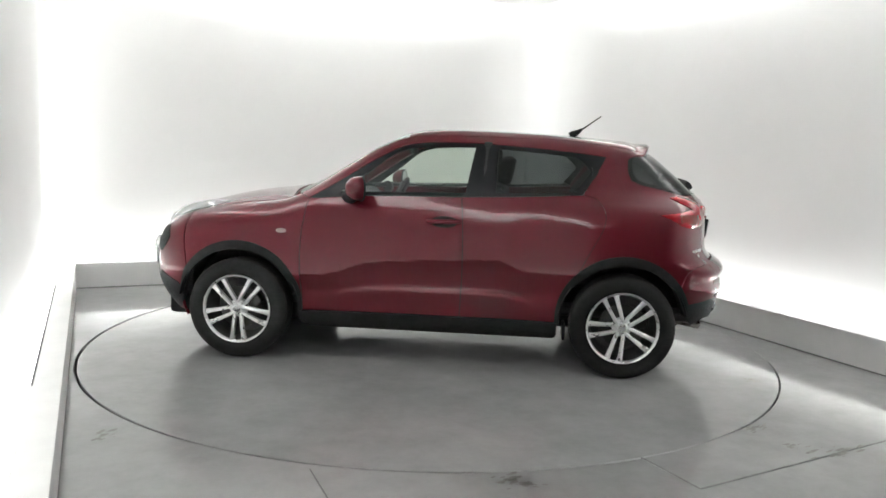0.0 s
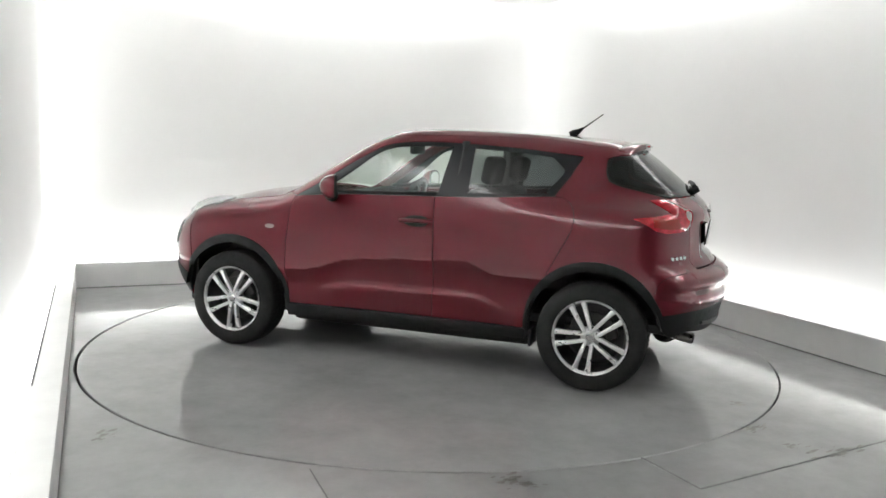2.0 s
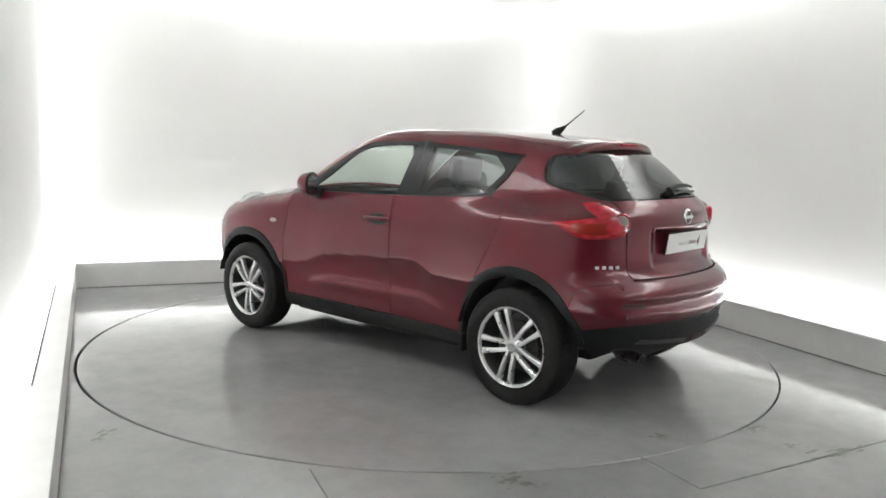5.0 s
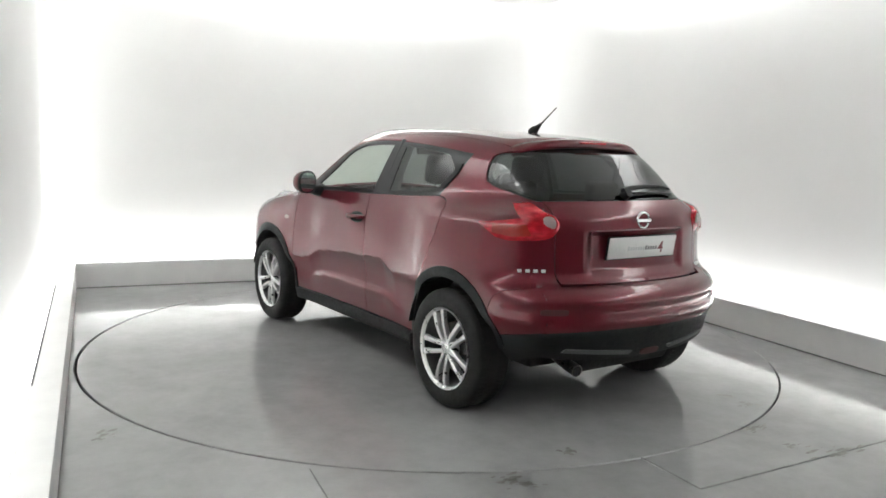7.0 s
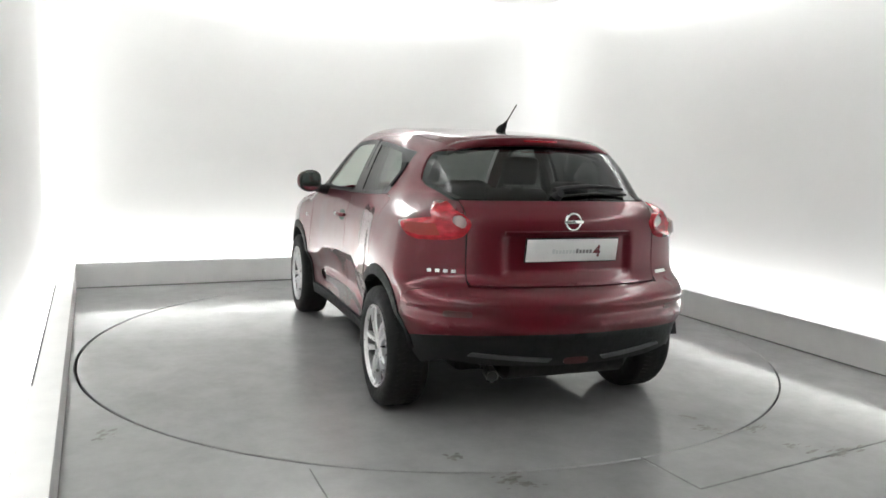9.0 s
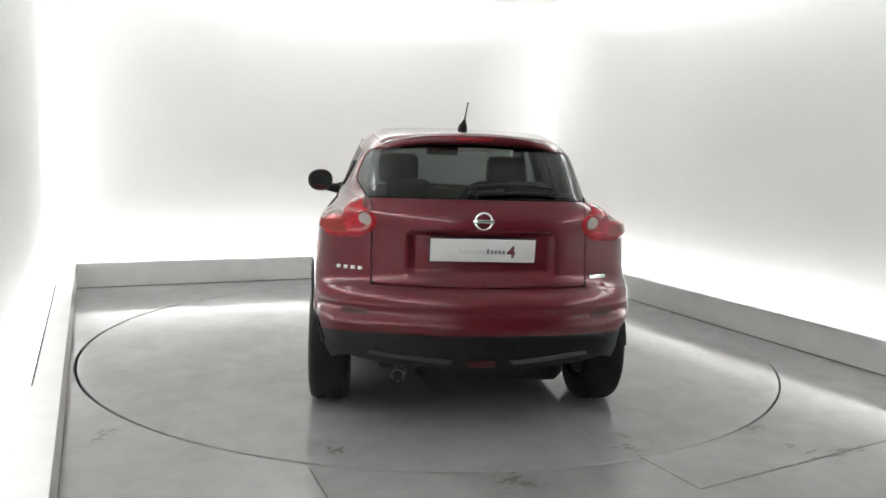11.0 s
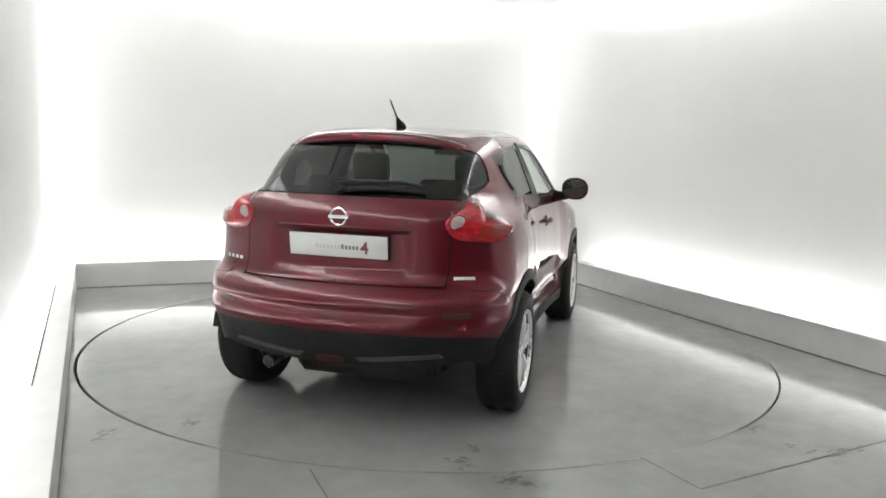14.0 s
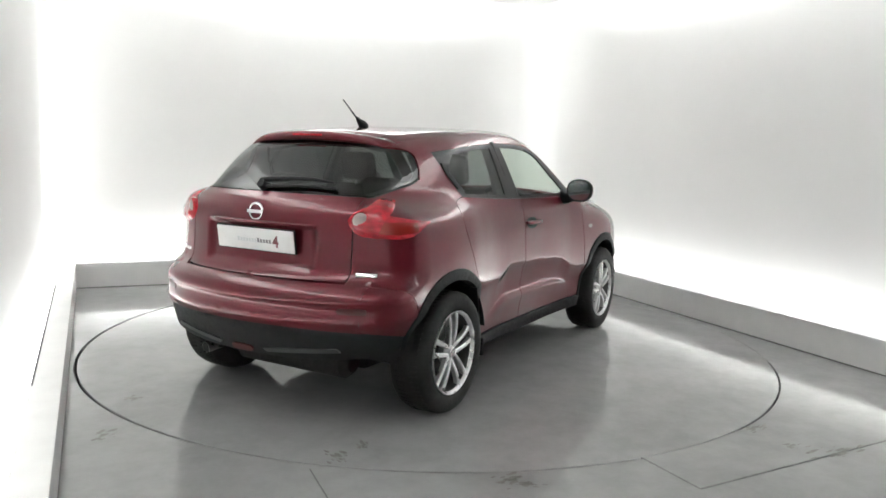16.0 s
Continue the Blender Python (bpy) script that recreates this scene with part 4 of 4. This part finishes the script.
def build_interior(car):
    floor_ = bmesh.new()
    add_box(floor_, (-1.70, -0.70, 0.36), (0.95, 0.70, 0.42), 0.02)
    part("cabin_floor", floor_, TRIM, car)
    dash = bmesh.new()
    rings = []
    for y in np.linspace(-0.70, 0.70, 15):
        h = 0.03 * math.exp(-((y + 0.36) / 0.2) ** 2)
        rings.append([(0.95, y, 0.60), (0.98, y, 1.06), (0.80, y, 1.085 + h * 0.3), (0.62, y, 1.09 + h), (0.55, y, 1.03 + h), (0.56, y, 0.85), (0.66, y, 0.60)])
    add_rings(dash, rings)
    part("dashboard", dash, TRIM, car)
    wheel = bmesh.new()
    n = 32
    m = pose(0.40, -0.36, 1.02, 0, 62, 0)
    add_tube(wheel, [m @ Vector((0.185 * math.cos(2 * math.pi * i / n), 0.185 * math.sin(2 * math.pi * i / n), 0)) for i in range(n + 1)], 0.017, 8)
    add_tube(wheel, [m @ Vector((0, -0.18, 0)), m @ Vector((0, 0.18, 0))], 0.018, 8)
    add_tube(wheel, [m @ Vector((0, 0, 0)), m @ Vector((0.18, 0, 0))], 0.018, 8)
    add_box(wheel, (-0.07, -0.07, -0.03), (0.07, 0.07, 0.03), 0.02, m)
    part("steering_wheel", wheel, TRIM, car)

    def cushion(lo, hi, m, bevel=0.05):
        return box(lo, hi, bevel, m, 4)
    for s in (1, -1):
        part("front_seat_base", cushion((-0.26, -0.25, 0), (0.26, 0.25, 0.16), pose(0.0, s * 0.36, 0.52, 0, -6, 0)), CLOTH, car)
        part("front_seat_back", cushion((-0.07, -0.24, 0), (0.07, 0.24, 0.60), pose(-0.24, s * 0.36, 0.60, 0, -20, 0)), CLOTH, car)
        rest = part("headrest", cushion((-0.05, -0.13, 0), (0.05, 0.13, 0.19), pose(-0.465, s * 0.36, 1.205, 0, -12, 0), 0.04), CLOTH, car)
        for k in (-0.05, 0.05):
            part("headrest_post", tube([(-0.44, s * 0.36 + k, 1.10), (-0.47, s * 0.36 + k, 1.24)], 0.006, 6), CHROME, rest)
        part("rear_headrest", cushion((-0.04, -0.12, 0), (0.04, 0.12, 0.13), pose(-1.21, s * 0.34, 1.13, 0, -12, 0), 0.03), CLOTH, car)
    part("rear_bench", cushion((-0.25, -0.62, 0), (0.25, 0.62, 0.16), pose(-0.86, 0, 0.55, 0, -6, 0)), CLOTH, car)
    part("rear_bench_back", cushion((-0.07, -0.62, 0), (0.07, 0.62, 0.56), pose(-1.06, 0, 0.60, 0, -18, 0)), CLOTH, car)
    part("rear_view_mirror", box((0.20, -0.12, 1.385), (0.235, 0.12, 1.45), 0.012), BLACK, car)
    # dark lining added to block light seen across the cabin through the glass
    inner = [(-0.96, 1.05), (-1.0, 1.17), (-1.19, 1.40), (-1.28, 1.42), (-1.285, 1.27), (-1.50, 1.20), (-1.50, 1.02)]
    pair("quarter_lining", [("side", inner, dict(lift=-0.045, gap=0.0, rim=0))], TRIM, car)
    part("parcel_shelf", box((-1.68, -0.58, 1.06), (-1.25, 0.58, 1.085), 0.01), TRIM, car)
    for s in (1, -1):
        part("pillar_lining", tube([(-0.33, s * 0.69, 1.10), (-0.35, s * 0.63, 1.30), (-0.36, s * 0.56, 1.47)], [0.06, 0.05, 0.045], 10), TRIM, car)


def build_car():
    car = new("car")
    tagged(car, "dark metallic red five-door crossover car on the turntable", "car")
    fd, rd, gate = build_body(car)
    build_glazing(car, fd, rd)
    build_cladding(car)
    for x in (WX, -WX):
        for y in (0.868, -0.868):
            build_wheel(car, x, y, (37 if x > 0 else 24) if y > 0 else (10 if x > 0 else 0))
    build_lamps(car)
    build_details(car, fd, rd, gate)
    build_interior(car)
    return car


# ---- the studio ----
def slab(name, lo, hi, mat, label="", bevel=0.0, m=None):
    ob = finish(name, box(lo, hi, bevel), mat, None, "", smooth=False)
    ob.matrix_world = RM if m is None else m
    return tagged(ob, label, "", "", "structure")


def build_studio():
    wa0, wa1, wb0, wb1 = A0 - GAP, A1 + GAP, B0 - GAP, B1 + GAP
    # floor sheet with a round opening for the turntable
    bm = bmesh.new()
    n, r0 = 160, DISC_R + 0.0115
    ox, oy = DISC_AT[0] - 0.004, DISC_AT[1] - 0.003
    ring, low, out = [], [], []
    for i in range(n):
        a = 2 * math.pi * i / n
        c, s = math.cos(a), math.sin(a)
        ring.append(bm.verts.new((ox + r0 * c, oy + r0 * s, 0)))
        low.append(bm.verts.new((ox + r0 * c, oy + r0 * s, -0.06)))
        k = min(((wa1 if c > 0 else wa0) / c) if abs(c) > 1e-6 else 1e9, ((wb1 if s > 0 else wb0) / s) if abs(s) > 1e-6 else 1e9)
        out.append(bm.verts.new((k * c, k * s, 0)))
    for i in range(n):
        j = (i + 1) % n
        bm.faces.new((ring[i], out[i], out[j], ring[j]))
        bm.faces.new((ring[i], ring[j], low[j], low[i]))
    for a, b in ((wa0, wb0), (wa1, wb0), (wa1, wb1), (wa0, wb1)):
        near = sorted(range(n), key=lambda i: (out[i].co.x - a) ** 2 + (out[i].co.y - b) ** 2)[:2]
        bm.faces.new((out[near[0]], out[near[1]], bm.verts.new((a, b, 0))))
    fl = finish("floor", bm, FLOOR, smooth=False)
    fl.matrix_world = RM
    tagged(fl, "grey glossy painted concrete floor with scuffs", "floor", "", "structure")
    slab("floor_pit", (wa0, wb0, -0.16), (wa1, wb1, -0.06), STEEL_DARK, "dark pit under the turntable")
    # filler that closes the turntable's gap in two stretches
    for a0, a1 in ((-88.4, -71.3), (-33.0, 24.0)):
        bm = bmesh.new()
        rows = [[(ox + r * math.cos(radians(a)), oy + r * math.sin(radians(a)), z) for a in np.linspace(a0, a1, 40)] for r, z in ((r0 - 0.012, -0.02), (r0 - 0.009, -0.0012), (r0 + 0.002, -0.0012))]
        add_rings(bm, rows, close=False, caps=False)
        finish("gap_filler", bm, FLOOR, fl)
    # joints of the cover plate in the floor
    for k, (p, q) in enumerate((((-1.44, -2.02), (-1.46, -3.2)), ((0.066, -2.43), (0.087, -2.806)), ((0.087, -2.806), (2.55, -2.60)))):
        d = Vector((q[0] - p[0], q[1] - p[1], 0))
        j = finish("floor_joint", box((0, -(0.0025, 0.0035, 0.005)[k], -0.02), (d.length, (0.0025, 0.0035, 0.005)[k], 0.0015)), JOINT, fl, smooth=False)
        j.matrix_basis = pose(p[0], p[1], 0, 0, 0, math.degrees(math.atan2(d.y, d.x)))
    # kerbs
    for nm, lo, hi in (("kerb_back", (A0 - KERB_W, B1, 0), (A1 + KERB_W, B1 + KERB_W, KERB_H)), ("kerb_left", (A0 - KERB_W, B0, 0), (A0, B1, KERB_H)),
                       ("kerb_right", (A1, B0, 0), (A1 + KERB_W, B1, KERB_H)), ("kerb_front", (A0 - KERB_W, B0 - KERB_W, 0), (A1 + KERB_W, B0, KERB_H))):
        slab(nm, lo, hi, KERB, "low pale grey upstand that hides a light strip", 0.004)
    for lo, hi in (((A0, B1 - 0.003, 0.001), (A1, B1 + 0.01, 0.008)), ((A0 - 0.01, B0, 0.001), (A0 + 0.003, B1, 0.008)), ((A1 - 0.003, B0, 0.001), (A1 + 0.01, B1, 0.008))):
        slab("kerb_sealant", lo, hi, SEALANT, "dark sealant line at the foot of the kerb")
    lid = finish("kerb_joint", box((A0 - KERB_W + 0.004, -1.15, KERB_H - 0.01), (A0 - KERB_W + 0.014, 1.62, KERB_H + 0.0015)), JOINT, None, smooth=False)
    lid.matrix_world = RM
    tagged(lid, "thin dark joint along the kerb's lid", "", "", "structure")
    t = 0.1
    for nm, lo, hi in (("wall_back", (wa0 - t, wb1, -0.1), (wa1 + t, wb1 + t, WALL_H)), ("wall_front", (wa0 - t, wb0 - t, -0.1), (wa1 + t, wb0, WALL_H)),
                       ("wall_left", (wa0 - t, wb0, -0.1), (wa0, wb1, WALL_H)), ("wall_right", (wa1, wb0, -0.1), (wa1 + t, wb1, WALL_H))):
        # end wall added out of view, dark to keep reflections on the car low
        if nm == "wall_front":
            slab(nm, lo, hi, DIM, "added unseen dark grey wall behind the camera")
        else:
            slab(nm, lo, hi, WALL, "smooth matt white studio wall")
    bm, r = bmesh.new(), 0.36
    bend = [(wa1 - r + r * math.cos(radians(a)), wb1 - r + r * math.sin(radians(a))) for a in np.linspace(0, 90, 25)]
    rows = [[(a, b, z) for a, b in bend] for z in (0.0, WALL_H)]
    add_rings(bm, rows, close=False, caps=False)
    back = [(wa1 + 0.02, wb1 - r), (wa1 + 0.02, wb1 + 0.02), (wa1 - r, wb1 + 0.02)]
    add_rings(bm, [[(a, b, z) for a, b in [bend[0]] + back + [bend[-1]]] for z in (0.0, WALL_H)], close=False, caps=False)
    cove = finish("wall_corner", bm, WALL)
    cove.matrix_world = RM
    tagged(cove, "rounded white corner of the studio wall", "", "", "structure")
    slab("ceiling", (wa0 - t, wb0 - t, WALL_H), (wa1 + t, wb1 + t, WALL_H + 0.1), CEIL, "white ceiling")
    d = EDGE
    slab("dropped_ceiling", (A0 + d, B0 + d, SOFFIT_Z), (A1 - d, B1 - d, SOFFIT_Z + 0.06), CEIL, "dropped white ceiling panel with a light gap round it", 0.004)
    # glowing strips in the gaps behind the kerbs
    for lo, hi in (((A0 - GAP + 0.02, B0, 0.012), (A0 - GAP + 0.09, B1, 0.04)), ((A1 + GAP - 0.07, B0, 0.012), (A1 + GAP - 0.02, B1 - END, 0.04)), ((A0, B1 + GAP - 0.09, 0.012), (A1 - END, B1 + GAP - 0.02, 0.04))):
        ob = finish("light_strip", box(lo, hi, 0.012), TUBE)
        ob.matrix_world = RM
        tagged(ob, "long white light strip hidden behind the kerb", "light strip", "light strips behind the kerbs")
    # scuffs that stay on the floor
    for a, b, w, h, turn in ((-2.267, -1.284, 0.075, 0.05, 30), (0.91, -2.32, 0.075, 0.035, 20), (0.887, -2.575, 0.06, 0.03, 0), (-0.652, -2.446, 0.07, 0.05, 10), (1.05, -2.72, 0.13, 0.05, 10), (-0.60, -2.50, 0.05, 0.03, -30)):
        blot(a, b, w, h, turn, fl)


def blot(a, b, w, h, turn, parent):
    """A ragged scuff, a skin of dirt."""
    rng = random.Random(int(a * 1000) * 31 + int(b * 1000))
    bm = bmesh.new()
    for _ in range(20):
        cx, cy, r = rng.gauss(0, 0.55), rng.gauss(0, 0.6), rng.uniform(0.05, 0.30)
        n = 11
        vs = []
        for i in range(n):
            k = r * rng.uniform(0.6, 1.25)
            vs.append(bm.verts.new(((cx + 1.4 * k * math.cos(2 * math.pi * i / n)) * w, (cy + 0.8 * k * math.sin(2 * math.pi * i / n)) * h, 0.0012 + 0.0001 * _)))
        bm.faces.new(vs)
    ob = finish("scuff", bm, SCUFF, parent, "dark rubbery scuff", smooth=False)
    ob.matrix_basis = pose(a, b, 0, 0, 0, turn)
    ob["kind"] = "stuff"
    return ob


def build_turntable():
    bm = lathe([(0.0, 0.0), (1.0, 0.0), (DISC_R - 0.004, 0.0), (DISC_R, -0.004), (DISC_R, -0.05), (0.0, -0.05)], 160, "z")
    disc = finish("turntable", bm, DISC)
    tagged(disc, "grey painted round turntable set flush in the floor", "turntable")
    for a, b, w, h, turn in ((2.09, -0.88, 0.045, 0.05, 20), (2.093, 0.583, 0.045, 0.035, 40), (2.262, 0.555, 0.06, 0.045, 70), (1.147, -0.238, 0.03, 0.02, 0)):
        blot(a, b, w, h, turn, disc)
    return disc


# ---- what turns ----
H0, RATE = 173.702, -7.1291
CX, CY = 0.0606, 0.0789


def heading(t):
    return H0 + RATE * t


def motions():
    steps = [i * 0.5 for i in range(33)]
    walk(the_car, [(t, pose(0, 0, 0, 0, 0, heading(t)) @ pose(-CX, -CY, 0.0)) for t in steps])
    walk(the_disc, [(t, at_room(*DISC_AT) @ pose(0, 0, 0, 0, 0, RATE * t - ROOM)) for t in steps])


build_studio()
the_disc = build_turntable()
the_car = build_car()
motions()
